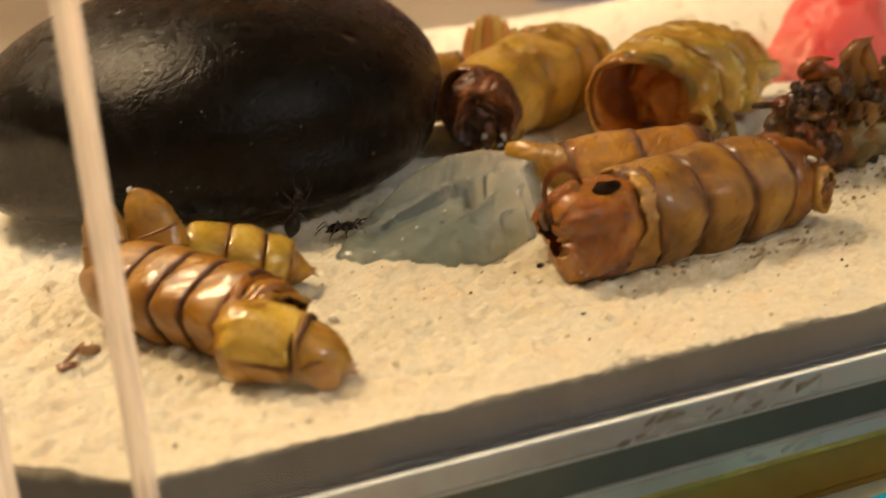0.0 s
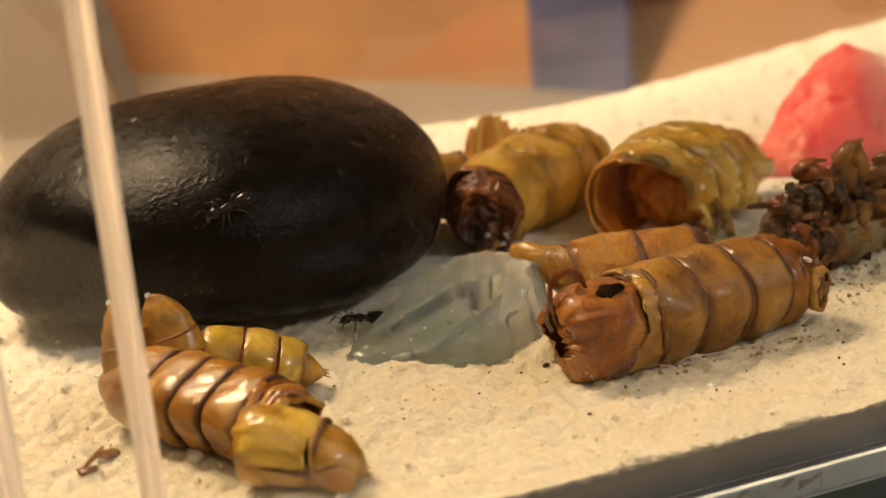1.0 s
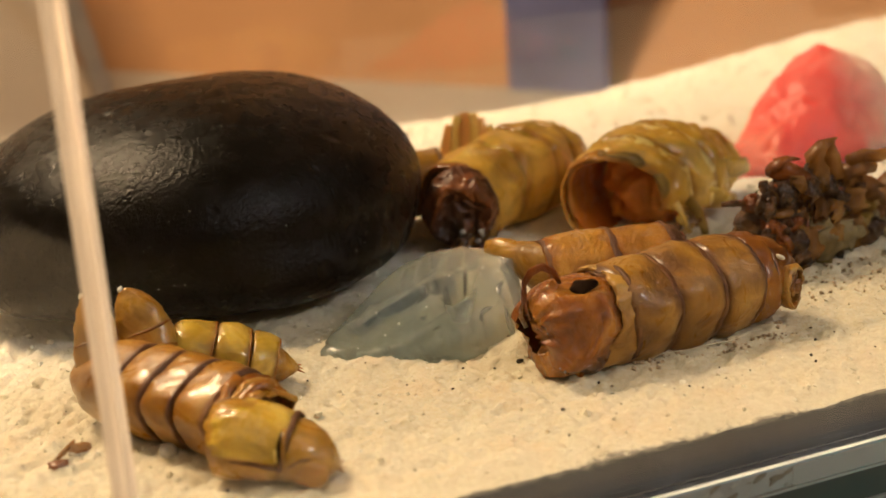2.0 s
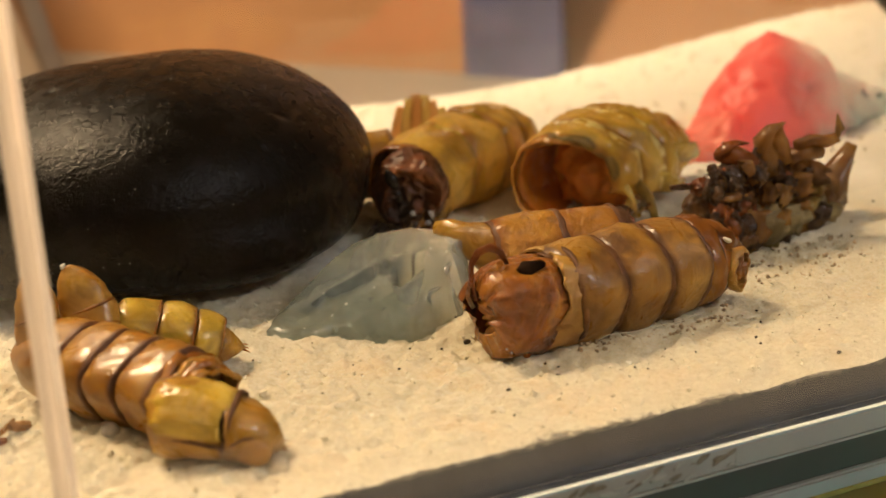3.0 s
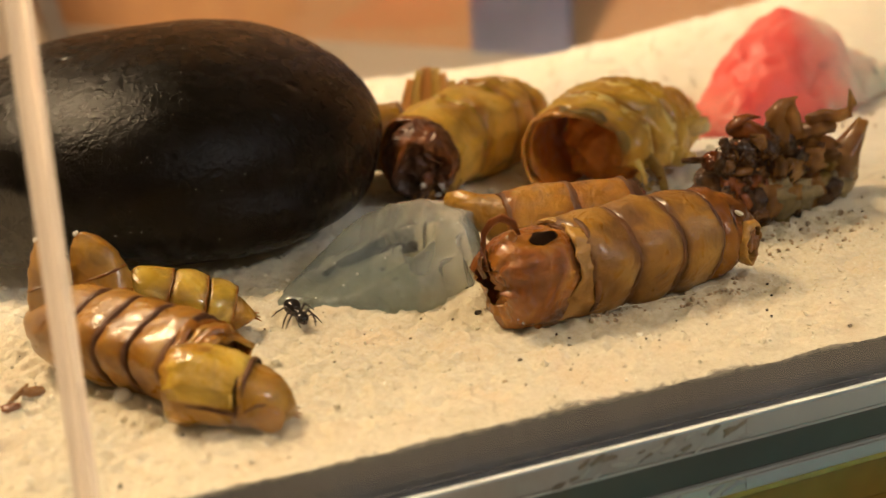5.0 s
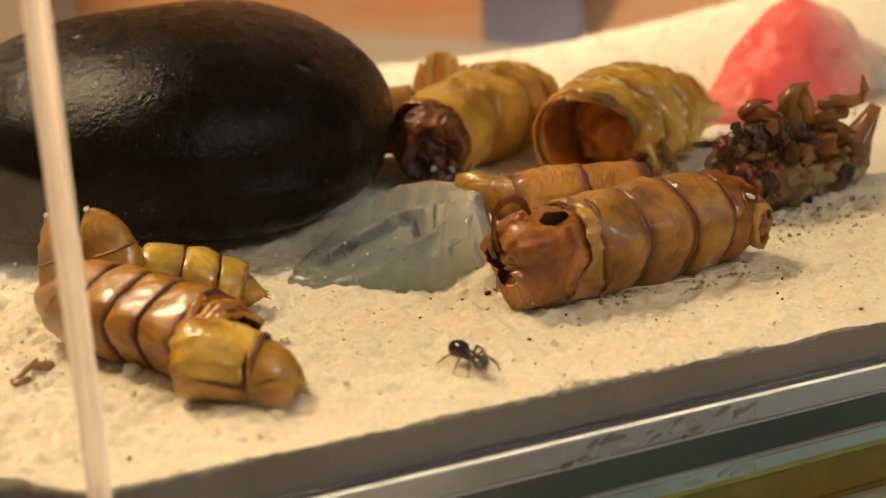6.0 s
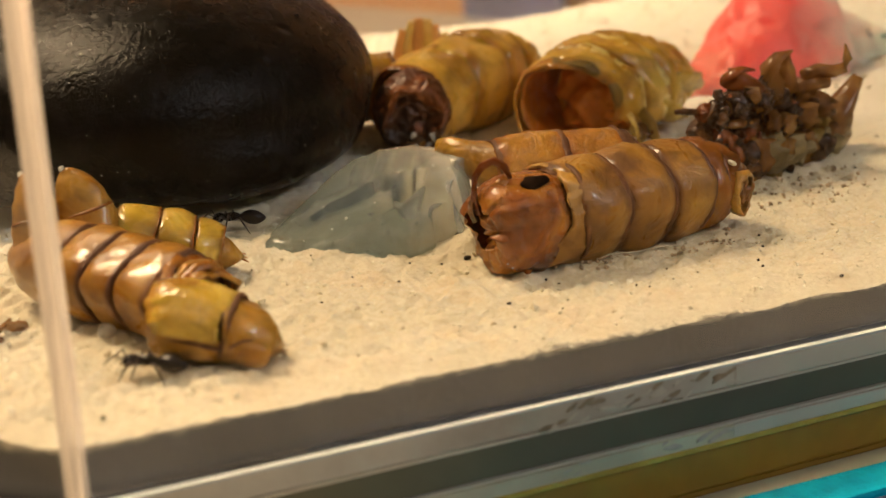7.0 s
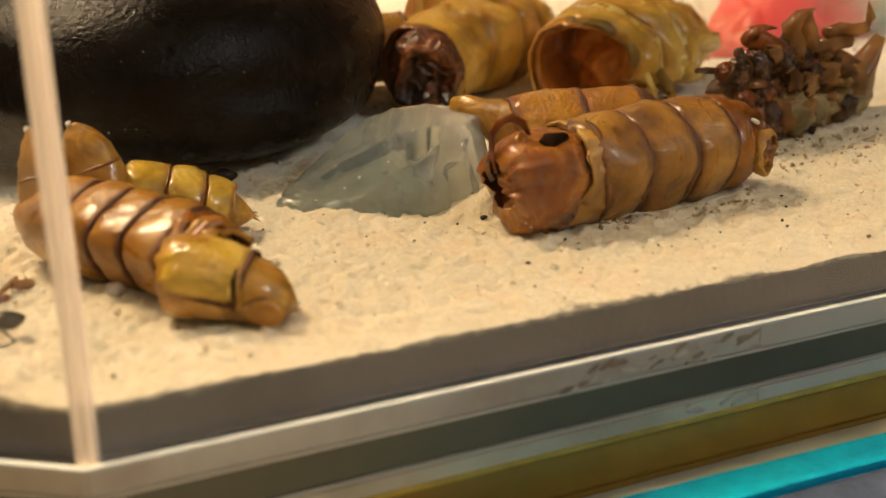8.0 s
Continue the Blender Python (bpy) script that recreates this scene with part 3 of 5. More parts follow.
def sand():
    ys = list(np.arange(70.0, 112, 0.26)) + list(np.arange(112, 187.01, 0.75))
    base = np.concatenate([np.arange(0, 76, 0.26), np.arange(76, 219.9, 1.0), [219.9]])
    verts, faces = [], []
    for y in ys:
        x0 = 0.08 if y > 74.6 else 0.08 + (74.6 - y) * 6.3 / 4.7
        for x in base:
            x = x0 + x * (219.9 - x0) / 219.9
            calm = smooth01((y - 69.5) / 3.5)
            z = sand_height(x, y) * calm
            k = noise.noise((x * 2.3, y * 2.3, 1.0)) * 0.13 + noise.noise((x * 3.1, y * 3.1, 4.0)) * 0.06
            k += abs(noise.noise((x * 1.5, y * 1.5, 7.0))) * 0.16
            edge = (1 - calm) * (-0.35 + 0.24 * noise.noise((x * 0.25, 2.0, 1.0)) + 0.16 * noise.noise((x * 1.1, 5.0, 1.0)) + 0.08 * noise.noise((x * 3.1, 9.0, 1.0)))
            verts.append((x * MM, y * MM, (z + edge + k * (0.4 + 0.6 * calm)) * MM))
    w, hgt = len(base), len(ys)
    for r in range(hgt - 1):
        for c in range(w - 1):
            i = r * w + c
            faces.append((i, i + 1, i + w + 1, i + w))
    rim = list(range(w)) + [r * w + w - 1 for r in range(1, hgt)] + [(hgt - 1) * w + c for c in range(w - 2, -1, -1)] + [r * w for r in range(hgt - 2, 0, -1)]
    low = len(verts)
    for i in rim:
        verts.append(verts[i])
    for i in rim:
        verts.append((verts[i][0], verts[i][1], -3.08 * MM))
    m = len(rim)
    for k in range(m):
        j = (k + 1) % m
        faces.append((low + j, low + k, low + m + k, low + m + j))
    me = bpy.data.meshes.new("sand_bed")
    me.from_pydata(verts, [], faces)
    me.polygons.foreach_set("use_smooth", [k < (w - 1) * (hgt - 1) for k in range(len(me.polygons))])
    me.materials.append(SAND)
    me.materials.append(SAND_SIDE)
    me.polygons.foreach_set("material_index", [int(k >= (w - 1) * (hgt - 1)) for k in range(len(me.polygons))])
    tagged(new("sand_bed", me), "cream quartz sand spread over the box floor", "sand", kind="structure")


sand()


OCTA = np.array([(1, 0, 0), (-1, 0, 0), (0, 1, 0), (0, -1, 0), (0, 0, 1), (0, 0, -1)], dtype=float)
OCTA_FACES = np.array([(0, 2, 4), (2, 1, 4), (1, 3, 4), (3, 0, 4), (2, 0, 5), (1, 2, 5), (3, 1, 5), (0, 3, 5)])


def scatter(name, count, region, size, mat, label, seed, lift=0.5, smooth=True):
    """Loose angular grains lying on the sand, joined into one mesh."""
    rng = np.random.default_rng(seed)
    xs, ys = rng.uniform(region[0], region[2], count), rng.uniform(region[1], region[3], count)
    keep = (ys > 75.5) | (xs > 1.5 + (75.5 - ys) * 6.3 / 4.7)
    xs, ys = xs[keep], ys[keep]
    n = len(xs)
    r = size[0] + (size[1] - size[0]) * rng.uniform(0, 1, n) ** 2
    zs = np.array([sand_height(x, y) * smooth01((y - 69.5) / 3.5) - 0.25 * (1 - smooth01((y - 69.5) / 3.5)) for x, y in zip(xs, ys)]) + r * lift
    s = rng.uniform(0.65, 1.25, (n, 1, 3))
    q = rng.normal(size=(n, 4))
    q /= np.linalg.norm(q, axis=1)[:, None]
    w, a, b, c = q.T
    rot = np.stack([1 - 2 * (b * b + c * c), 2 * (a * b - c * w), 2 * (a * c + b * w), 2 * (a * b + c * w), 1 - 2 * (a * a + c * c), 2 * (b * c - a * w),
                    2 * (a * c - b * w), 2 * (b * c + a * w), 1 - 2 * (a * a + b * b)], axis=1).reshape(n, 3, 3)
    p = np.einsum("nij,nkj->nki", rot, OCTA[None] * s * r[:, None, None]) + np.stack([xs, ys, zs], axis=1)[:, None, :]
    f = OCTA_FACES[None] + 6 * np.arange(n)[:, None, None]
    me = bpy.data.meshes.new(name)
    me.from_pydata((p.reshape(-1, 3) * MM).tolist(), [], f.reshape(-1, 3).tolist())
    me.polygons.foreach_set("use_smooth", [smooth] * len(me.polygons))
    me.materials.append(mat)
    tagged(new(name, me), label, name.split("_")[-1], kind="stuff")


scatter("sand_grains", 8000, (0.6, 71.4, 82, 112), (0.06, 0.15), GRAIN, "loose cream quartz grains on the sand", 1, 0.0, False)
scatter("sand_grains", 4000, (0.6, 112, 190, 186), (0.12, 0.4), GRAIN, "loose cream quartz grains on the sand", 2, 0.3)
scatter("sand_grains", 320, (0.6, 71.4, 82, 112), (0.15, 0.34), GRAIN, "loose cream quartz grains on the sand", 6, 0.3, False)


def specks():
    for x, y, r, turn in ((36.9, 87.1, 0.24, 10), (27.2, 81.8, 0.12, 40), (35.4, 77.6, 0.14, 0), (28.3, 87.7, 0.11, 60), (57.5, 71.6, 0.16, 20), (33.0, 88.6, 0.10, 70), (30.5, 84.5, 0.09, 15), (40.6, 80.3, 0.13, 30), (24.6, 83.6, 0.08, 0)):
        bm = blob(bmesh.new(), (x, y, sand_height(x, y) + r * 0.6), (r * 1.3, r * 0.8, r * 0.8), (0, 0, turn), x, 0.04, 3, sub=2)
        mesh_thing("debris_crumb", bm, BLACK_SPECK, (x, y, 0), "tiny black crumb lying on the sand", "crumb", "crumbs on the sand")


specks()
scatter("black_specks", 46, (6, 71, 80, 100), (0.06, 0.17), BLACK_SPECK, "tiny black specks on the sand", 3, 0.9)
scatter("black_specks", 90, (75, 90, 140, 150), (0.1, 0.34), BLACK_SPECK, "tiny black specks on the sand", 4, 0.9)
scatter("black_specks", 26, (38, 75.5, 62, 80.5), (0.05, 0.14), BLACK_SPECK, "tiny black specks on the sand", 5, 0.9)
scatter("brown_dirt", 130, (41.5, 80.4, 57, 83.6), (0.08, 0.26), DIRT, "grey-brown dirt crumbs beside the larva skin", 7, 0.5)
scatter("brown_dirt", 160, (58, 86, 76, 95), (0.1, 0.28), DIRT, "grey-brown dirt crumbs beside the larva remains", 8, 0.5)


# ---------------------------------------------------------------- stones, gel, jelly
def stones():
    bm = blob(bmesh.new(), (0, 0, 0), (1, 1, 1), rough=0, sub=6)
    place = pose(22.6, 125.5, 8.0, 0, 0, -22)
    for v in bm.verts:
        d = v.co.normalized()
        k = 2.0 + 1.0 * smooth01(-1.6 * d.z)
        e = (abs(d.x) ** k + abs(d.y) ** k + abs(d.z) ** k) ** (-1 / k)
        p = Vector((d.x * e * 20.8, d.y * e * 22.5, d.z * e * (9.35 + 1.05 * (2 * smooth01(0.5 + d.z) - 1))))
        p.x += 0.16 * max(0.0, p.z) * (1 - d.x * d.x)
        v.co = place @ p
        v.co += wob(v.co, 0.07, 0.45, 2) + wob(v.co, 0.4, 0.07, 9)
    rng = random.Random(12)
    spots = [v.co.copy() for v in rng.sample(list(bm.verts), 300) if v.co.z > 2.5]
    dust = bmesh.new()
    for p in spots:
        blob(dust, p, [rng.uniform(0.025, 0.07)] * 3, seed=p.x, rough=0.03, freq=4, sub=1)
    mesh_thing("pebble", bm, ROCK, (22.6, 125.5, 0), "large smooth black pebble on the sand", "stone")
    mesh_thing("stone_dust", dust, GRAIN, (22.6, 125.5, 0), "scattered pale sand dust on the black pebble", "dust", kind="stuff")
    bm = blob(bmesh.new(), (166, 172, 11), (14, 11, 8), seed=5, rough=0.6, freq=0.08, sub=5)
    mesh_thing("pebble", bm, ROCK, (166, 172, 4), "black pebble at the back of the sand", "stone")
    bm = blob(bmesh.new(), (10.7, 84.0, 0.45), (0.62, 0.62, 0.58), seed=1, rough=0.05, sub=3)
    mesh_thing("bead", bm, CRYSTAL, (10.7, 84, 0), "small clear round crystal on the sand", "bead")


stones()


def spline(points, count):
    """A closed smooth line through points."""
    n = len(points)
    out = []
    for i in range(count):
        f = i * n / count
        k, u = int(f), f - int(f)
        p0, p1, p2, p3 = (Vector(points[(k + j - 1) % n]) for j in range(4))
        out.append(0.5 * (2 * p1 + (p2 - p0) * u + (2 * p0 - 5 * p1 + 4 * p2 - p3) * u * u + (3 * p1 - p0 - 3 * p2 + p3) * u ** 3))
    return out


SCOOP = [(25.8, 95.6), (27.6, 97.0), (29.8, 97.6), (32.0, 97.5), (34.0, 97.6), (35.8, 97.2), (37.0, 95.6), (36.6, 94.1), (35.2, 93.3), (32.4, 93.0), (30.0, 92.4), (27.6, 93.6)]


def inside(x, y, loop):
    """Distance to a closed loop, positive within it."""
    best, odd = 1e9, False
    for (x0, y0), (x1, y1) in zip(loop, loop[1:] + loop[:1]):
        u = max(0.0, min(1.0, ((x - x0) * (x1 - x0) + (y - y0) * (y1 - y0)) / ((x1 - x0) ** 2 + (y1 - y0) ** 2)))
        best = min(best, math.hypot(x - x0 - u * (x1 - x0), y - y0 - u * (y1 - y0)))
        if (y0 > y) != (y1 > y) and x < x0 + (y - y0) * (x1 - x0) / (y1 - y0):
            odd = not odd
    return best if odd else -best


def gel_height(x, y):
    """Wedge that rises to the back right, with a long scoop, a rib along its near edge and a deep pit."""
    rise = (0.80 * (x - 25) + 0.45 * (y - 93)) / 14.5
    h = 0.7 + 4.4 * smooth01(rise)
    d = inside(x, y, SCOOP)
    h -= (0.28 + 0.75 * smooth01(rise * 1.3)) * smooth01((d + 0.15) / 0.8)
    h += 0.30 * math.exp(-((d + 0.45) / 0.35) ** 2) * smooth01((96.6 - y) / 2.5)
    # the near flank falls away below the rib
    h -= 0.9 * smooth01((-d - 0.7) / 2.2) * smooth01((94.5 - y) / 2.0) * smooth01((x - 27) / 4)
    pit = math.hypot((x - 36.1) / 1.1, (y - 95.6) / 1.25)
    return max(0.25, h - 2.4 * smooth01((1.25 - pit) / 0.45))


def gel():
    ob = thing("gel_lump", (34, 95, 0), "translucent grey water gel lump with a hollow", "gel")
    foot = spline([(24.5, 96.2), (28.2, 93.2), (31.8, 91.2), (35.2, 90.2), (37.8, 90.7), (40.2, 93.4), (42.0, 97.4), (41.6, 100.6), (38.0, 102.8), (33.0, 102.0), (28.0, 99.6)], 220)
    c = Vector((34.0, 96.8))
    bm = bmesh.new()
    rows = []
    for r, drop in ((1.05, 1.0), (1.04, 0.8), (1.02, 0.55), (0.99, 0.3), (0.96, 0.12), (0.93, 0.03), (0.90, 0.0)) + tuple((0.90 - 0.02 * k, 0.0) for k in range(1, 43)):
        row = []
        for p in foot:
            # broken flat facets on the steep side
            a = math.atan2(p.y - c.y, p.x - c.x)
            cut = 0.17 * abs(math.sin(7.5 * a + 0.6)) * smooth01((p.x - 33.5) / 3.0) * smooth01((r - 0.82) / 0.12)
            q = c.lerp(p, r - cut)
            z = gel_height(q.x, q.y)
            v = Vector((q.x, q.y, z * (1 - drop) - 0.4 * drop))
            if r > 0.9:
                v += wob(v, 0.8, 0.15, 3)
            row.append(bm.verts.new(v + wob(v, 0.35, 0.12, 5)))
        rows.append(row)
    n = len(foot)
    for a, b in zip(rows, rows[1:]):
        for i in range(n):
            bm.faces.new((a[i], a[(i + 1) % n], b[(i + 1) % n], b[i]))
    bm.faces.new(rows[-1])
    bm.faces.new(rows[0][::-1])
    part("body", bm, GEL, ob)
    # dark lump put in for the shade at the pit's bottom
    part("pit_shade", blob(bmesh.new(), (36.3, 96.0, 1.45), (0.85, 0.9, 0.5), seed=3, rough=0.1, freq=1.0, sub=3), BLACK_SPECK, ob, "dark lump standing in for the shade in the pit")
    rng = random.Random(31)
    for k in range(9):
        x, y = 27 + 12 * rng.random(), 94.2 + 4.5 * rng.random()
        r = rng.uniform(0.07, 0.13)
        part("speck", blob(bmesh.new(), (x, y, gel_height(x, y) + 0.03), (r, r, r), seed=k, rough=0.04, freq=3, sub=1), GRAIN, ob, "pale sand speck")


gel()


def jelly():
    bm = blob(bmesh.new(), (0, 0, 0), (1, 1, 1), sub=6, rough=0)
    for v in bm.verts:
        d = v.co.copy()
        z = d.z if d.z > 0 else d.z * 0.3
        x = 105 + d.x * 22.5
        y = 136.5 + d.y * 8.5 + d.x * 9
        peak = math.exp(-((d.x + 0.15) / 0.5) ** 2)
        lift = max(z, 0) ** 1.1 * (3.6 + 7.6 * peak - 1.4 * d.x)
        p = Vector((x, y, sand_height(x, y) + (lift if z > 0 else 1.5 * z)))
        v.co = p + wob(p, 0.2, 1.5, 6) + wob(p, 0.5, 0.4, 7)
    ob = thing("jelly_lump", (92, 143, 0), "red and pale pink jelly food lump on the sand", "jelly")
    part("body", bm, JELLY, ob)
    rng = random.Random(9)
    for k in range(16):
        u = rng.uniform(0.1, 0.85)
        x, y = 107 + u * 21 + rng.uniform(-2, 2), 133 + u * 8.5 + rng.uniform(-2, 6)
        r = rng.uniform(0.25, 0.55)
        part("dark_crumb", blob(bmesh.new(), (x, y, sand_height(x, y) + 3.0 + 4.2 * math.exp(-((u + 0.2) / 0.42) ** 2) - 2.4 * u), (r, r, r * 0.7), seed=k, rough=0.1, freq=1.5, sub=2), BLACK_SPECK, ob, "dark brown crumb stuck to the jelly")


jelly()


# ---------------------------------------------------------------- larva and pupa skins
def ringed(parent, name, a, b, cuts, radius, mat, seed, squash=1.0, lip=0.16, arc=(0, 360), rough=0.12, ragged=0.0, droop=0.0, around=56, edge_mat=None, square=2.0, turn=0, band=0.9, bulge=0.0, shear=None, wrinkle=0.05):
    """Overlapping body rings between a and b; cuts are shares of the length, radius a function of the share.
    Each ring starts tucked under the one before it and ends in a raised hardened edge."""
    def row(s, add):
        r = radius(s) + add
        return (tuple(Vector(along(a, b, s)) - Vector((0, 0, droop * (s - 0.5) ** 2))), r, r * squash)
    for i in range(len(cuts) - 1):
        s0, s1 = cuts[i], cuts[i + 1]
        prof = ((-0.05, -0.34), (0.0, -0.22), (0.035, -0.07), (0.08, 0.02), (0.16, 0.05 + 0.5 * bulge), (0.28, 0.07 + 0.9 * bulge), (0.4, 0.08 + bulge), (0.54, 0.08 + bulge), (0.68, 0.07 + 0.85 * bulge), (0.8, 0.05 + 0.6 * bulge), (0.89, 0.03 + 0.3 * bulge + lip * 0.3), (0.95, lip * 0.5), (0.985, lip * 0.3), (1.0, -0.14))
        fall = (lambda w, k, s=s0, e=s1: shear(w, s + (e - s) * prof[k][0])) if shear else None
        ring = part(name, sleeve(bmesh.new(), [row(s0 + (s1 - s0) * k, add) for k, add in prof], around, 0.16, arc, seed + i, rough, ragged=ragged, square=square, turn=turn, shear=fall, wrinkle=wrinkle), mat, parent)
        rim = ((band, lip * 0.3 + 0.05 + 0.25 * bulge), (band * 0.5 + 0.49, lip * 0.5 + 0.05 + 0.1 * bulge), (0.975, lip * 0.5 + 0.02), (0.995, 0.0), (1.01, -0.18))
        fall = (lambda w, k, s=s0, e=s1: shear(w, s + (e - s) * rim[k][0])) if shear else None
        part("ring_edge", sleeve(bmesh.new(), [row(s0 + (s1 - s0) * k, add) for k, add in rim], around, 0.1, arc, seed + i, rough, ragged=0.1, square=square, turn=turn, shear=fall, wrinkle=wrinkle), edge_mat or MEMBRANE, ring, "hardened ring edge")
        # margin, where crease shade is painted too: 0 over the middle of the plate, 1 at its two edges
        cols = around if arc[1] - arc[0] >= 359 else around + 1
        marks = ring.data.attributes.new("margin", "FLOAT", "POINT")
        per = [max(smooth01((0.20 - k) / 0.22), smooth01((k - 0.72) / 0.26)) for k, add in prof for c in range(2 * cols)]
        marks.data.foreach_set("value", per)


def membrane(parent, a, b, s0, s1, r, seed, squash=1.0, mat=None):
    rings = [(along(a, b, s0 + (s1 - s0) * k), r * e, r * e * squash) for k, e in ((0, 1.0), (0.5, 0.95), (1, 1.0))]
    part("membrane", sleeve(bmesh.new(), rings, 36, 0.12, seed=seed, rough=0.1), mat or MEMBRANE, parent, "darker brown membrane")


def front_tube():
    ob = thing("larva_skin", (48, 84.5, 0), "ringed orange-brown larva skin with a torn front end", "larva skin", "larva skins")
    a, b = (37.2, 83.6, 3.35), (60.4, 86.0, 3.6)

    def rad(s):
        return 3.5 - 0.2 * max(0, (s - 0.65)) * 4
    ringed(ob, "body_ring", a, b, (0.225, 0.405, 0.58, 0.735), rad, SKIN, 11, rough=0.24, lip=0.02, square=2.5, turn=25, band=0.88, bulge=0.13, wrinkle=0.12)
    membrane(ob, a, b, 0.2, 0.8, 3.2, 20)
    # collar and upturned flap behind the last ring
    rings = [(along(a, b, s), r, r) for s, r in ((0.725, 3.2), (0.74, 3.4), (0.765, 3.5), (0.79, 3.46), (0.80, 3.2))]
    part("collar", sleeve(bmesh.new(), rings, 56, 0.14, seed=24, rough=0.24, ragged=0.35, wrinkle=0.12), SKIN_RUST, ob, "rust-brown collar")
    # front end: thin amber skin torn open obliquely, lowest side shortest
    rings = [((36.3 + 0.1 * k, 83.6 + 0.008 * k, 3.32), 3.3 + r, 3.26 + r) for k, r in ((0, -1.5), (2, -0.75), (6, -0.25), (14, 0.04), (22, 0.1), (31, 0.12), (40, 0.1), (50, 0.05), (58, -0.1))]

    def oblique(w, i):
        f = max(0.0, 1 - i / 7)
        low = smooth01((0.35 - math.sin(w)) / 1.2)
        return f * (0.3 * low + 0.15 * math.sin(3.7 * w + 0.5) + 0.09 * math.sin(8.9 * w) + 0.07 * math.sin(17 * w) + 0.2) - 0.15
    part("front_end", sleeve(bmesh.new(), rings, 120, 0.18, seed=31, rough=0.34, freq=0.5, shear=oblique, wrinkle=0.22, square=2.6), SKIN_CUP, ob, "amber-red crumpled front end")
    part("front_inside", crumple(bmesh.new(), (39.4, 83.6, 3.25), (2.6, 2.85, 2.85), 26, 0.7, 0.45, 5), SKIN_CUP, ob, "dark red-brown crumpled inside")
    # paler flap with a jagged front edge laid round it
    rings = [((41.0 + 0.1 * k, 83.95 + 0.012 * k, 3.36), 3.38 + r, 3.34 + r) for k, r in ((0, 0.0), (1, 0.06), (4, 0.14), (9, 0.18), (14, 0.2), (19, 0.14), (23, -0.1))]

    def jag(w, i):
        f = 1 - min(1, i / 5)
        return f * (1.25 * math.sin(w) + 0.22 * math.sin(4.1 * w + 0.8) + 0.16 * math.sin(9.3 * w) + 0.08 * math.sin(19 * w + 1.0))
    part("torn_flap", sleeve(bmesh.new(), rings, 110, 0.12, seed=31, rough=0.34, freq=0.5, shear=jag, wrinkle=0.22, square=2.6), SKIN_PALE, ob, "paler torn edge")
    rings = [((43.0 + 0.1 * k, 84.2, 3.42), 3.6 + r, 3.6 + r) for k, r in ((0, 0.04), (2, 0.1), (3.5, 0.04), (4.5, -0.2))]
    part("ring_edge", sleeve(bmesh.new(), rings, 60, 0.1, seed=34, rough=0.24), MEMBRANE, ob, "hardened ring edge")
    # an angular black lump on top of the skin stands in for a hole's shade
    bm = blob(bmesh.new(), (39.8, 82.35, 6.5), (1.12, 0.75, 0.34), (14, 2, 10), seed=14, rough=0.42, freq=1.0, power=1.5, sub=3)
    part("hole_shade", bm, SHADE_BLACK, ob, "black lump standing in for a hole in the skin")
    # dark thin strips curl up beside the torn end
    for k, (pts, r) in enumerate((([(36.6, 84.6, 4.0), (36.3, 84.6, 5.4), (36.3, 84.4, 6.8), (36.7, 84.0, 7.7), (37.4, 83.6, 8.0), (38.0, 83.2, 7.6), (38.3, 83.0, 6.9)], 0.3), ([(36.4, 84.5, 3.6), (36.1, 84.7, 4.3), (36.2, 84.8, 5.0), (36.5, 84.8, 5.6)], 0.26), ([(36.9, 83.6, 5.2), (37.3, 83.2, 6.2), (38.0, 82.9, 6.9)], 0.4))):
        part("curled_strip", sleeve(bmesh.new(), [(p, r, r * 0.35) for p in pts], 14, seed=r, rough=0.14, freq=1.0, solid=True, up=(1, 0.2, 0.1)), (SKIN_RED, SKIN_DARK, SKIN_RUST)[k], ob, "dark curled strip")
    # crumbs, shreds and droplets in the mouth
    rng = random.Random(61)
    for k in range(16):
        p = (37.4 + 1.2 * rng.random(), 81.2 + 2.8 * rng.random(), 0.5 + 3.0 * rng.random())
        r = rng.uniform(0.1, 0.28)
        part("mouth_shred", crumple(bmesh.new(), p, (r, r * 0.6, r * rng.uniform(0.6, 1.4)), 500 + k, 0.8, 1.4, 3), (SKIN_RUST, SKIN_PALE, SKIN_CUP)[k % 3], ob)
    for k in range(4):
        p = (36.9 + 1.2 * rng.random(), 81.0 + 2.4 * rng.random(), 0.4 + 2.4 * rng.random())
        r = rng.uniform(0.07, 0.16)
        part("droplet", blob(bmesh.new(), p, (r, r, r), seed=k, rough=0.03, sub=2), CRYSTAL, ob, "clear droplet")
    # narrow hind end with curled hollow bits
    rings = [((55.3, 85.4, 3.5), 3.1, 3.2), ((56.2, 85.5, 3.5), 3.0, 3.2), ((57.2, 85.6, 3.5), 2.6, 2.9), ((58.0, 85.7, 3.4), 2.0, 2.2), ((58.6, 85.8, 3.3), 1.1, 1.2)]
    part("hind_end", sleeve(bmesh.new(), rings, 44, 0.14, seed=37, rough=0.35, freq=0.7, solid=True, wrinkle=0.2), SKIN_RUST, ob)
    c, r = Vector((57.1, 83.8, 3.1)), 1.4
    rings = [(tuple(c + Vector((0.17, -0.30, -0.02)) * i), r * (0.7, 0.92, 1.0, 1.02, 0.96)[i], r * (0.85, 1.08, 1.2, 1.2, 1.1)[i]) for i in range(5)]
    part("curled_bit", sleeve(bmesh.new(), rings, 40, 0.2, seed=41, rough=0.2, freq=0.8, ragged=0.25, wrinkle=0.2), SKIN, ob, "hollow rolled-up hind flap")
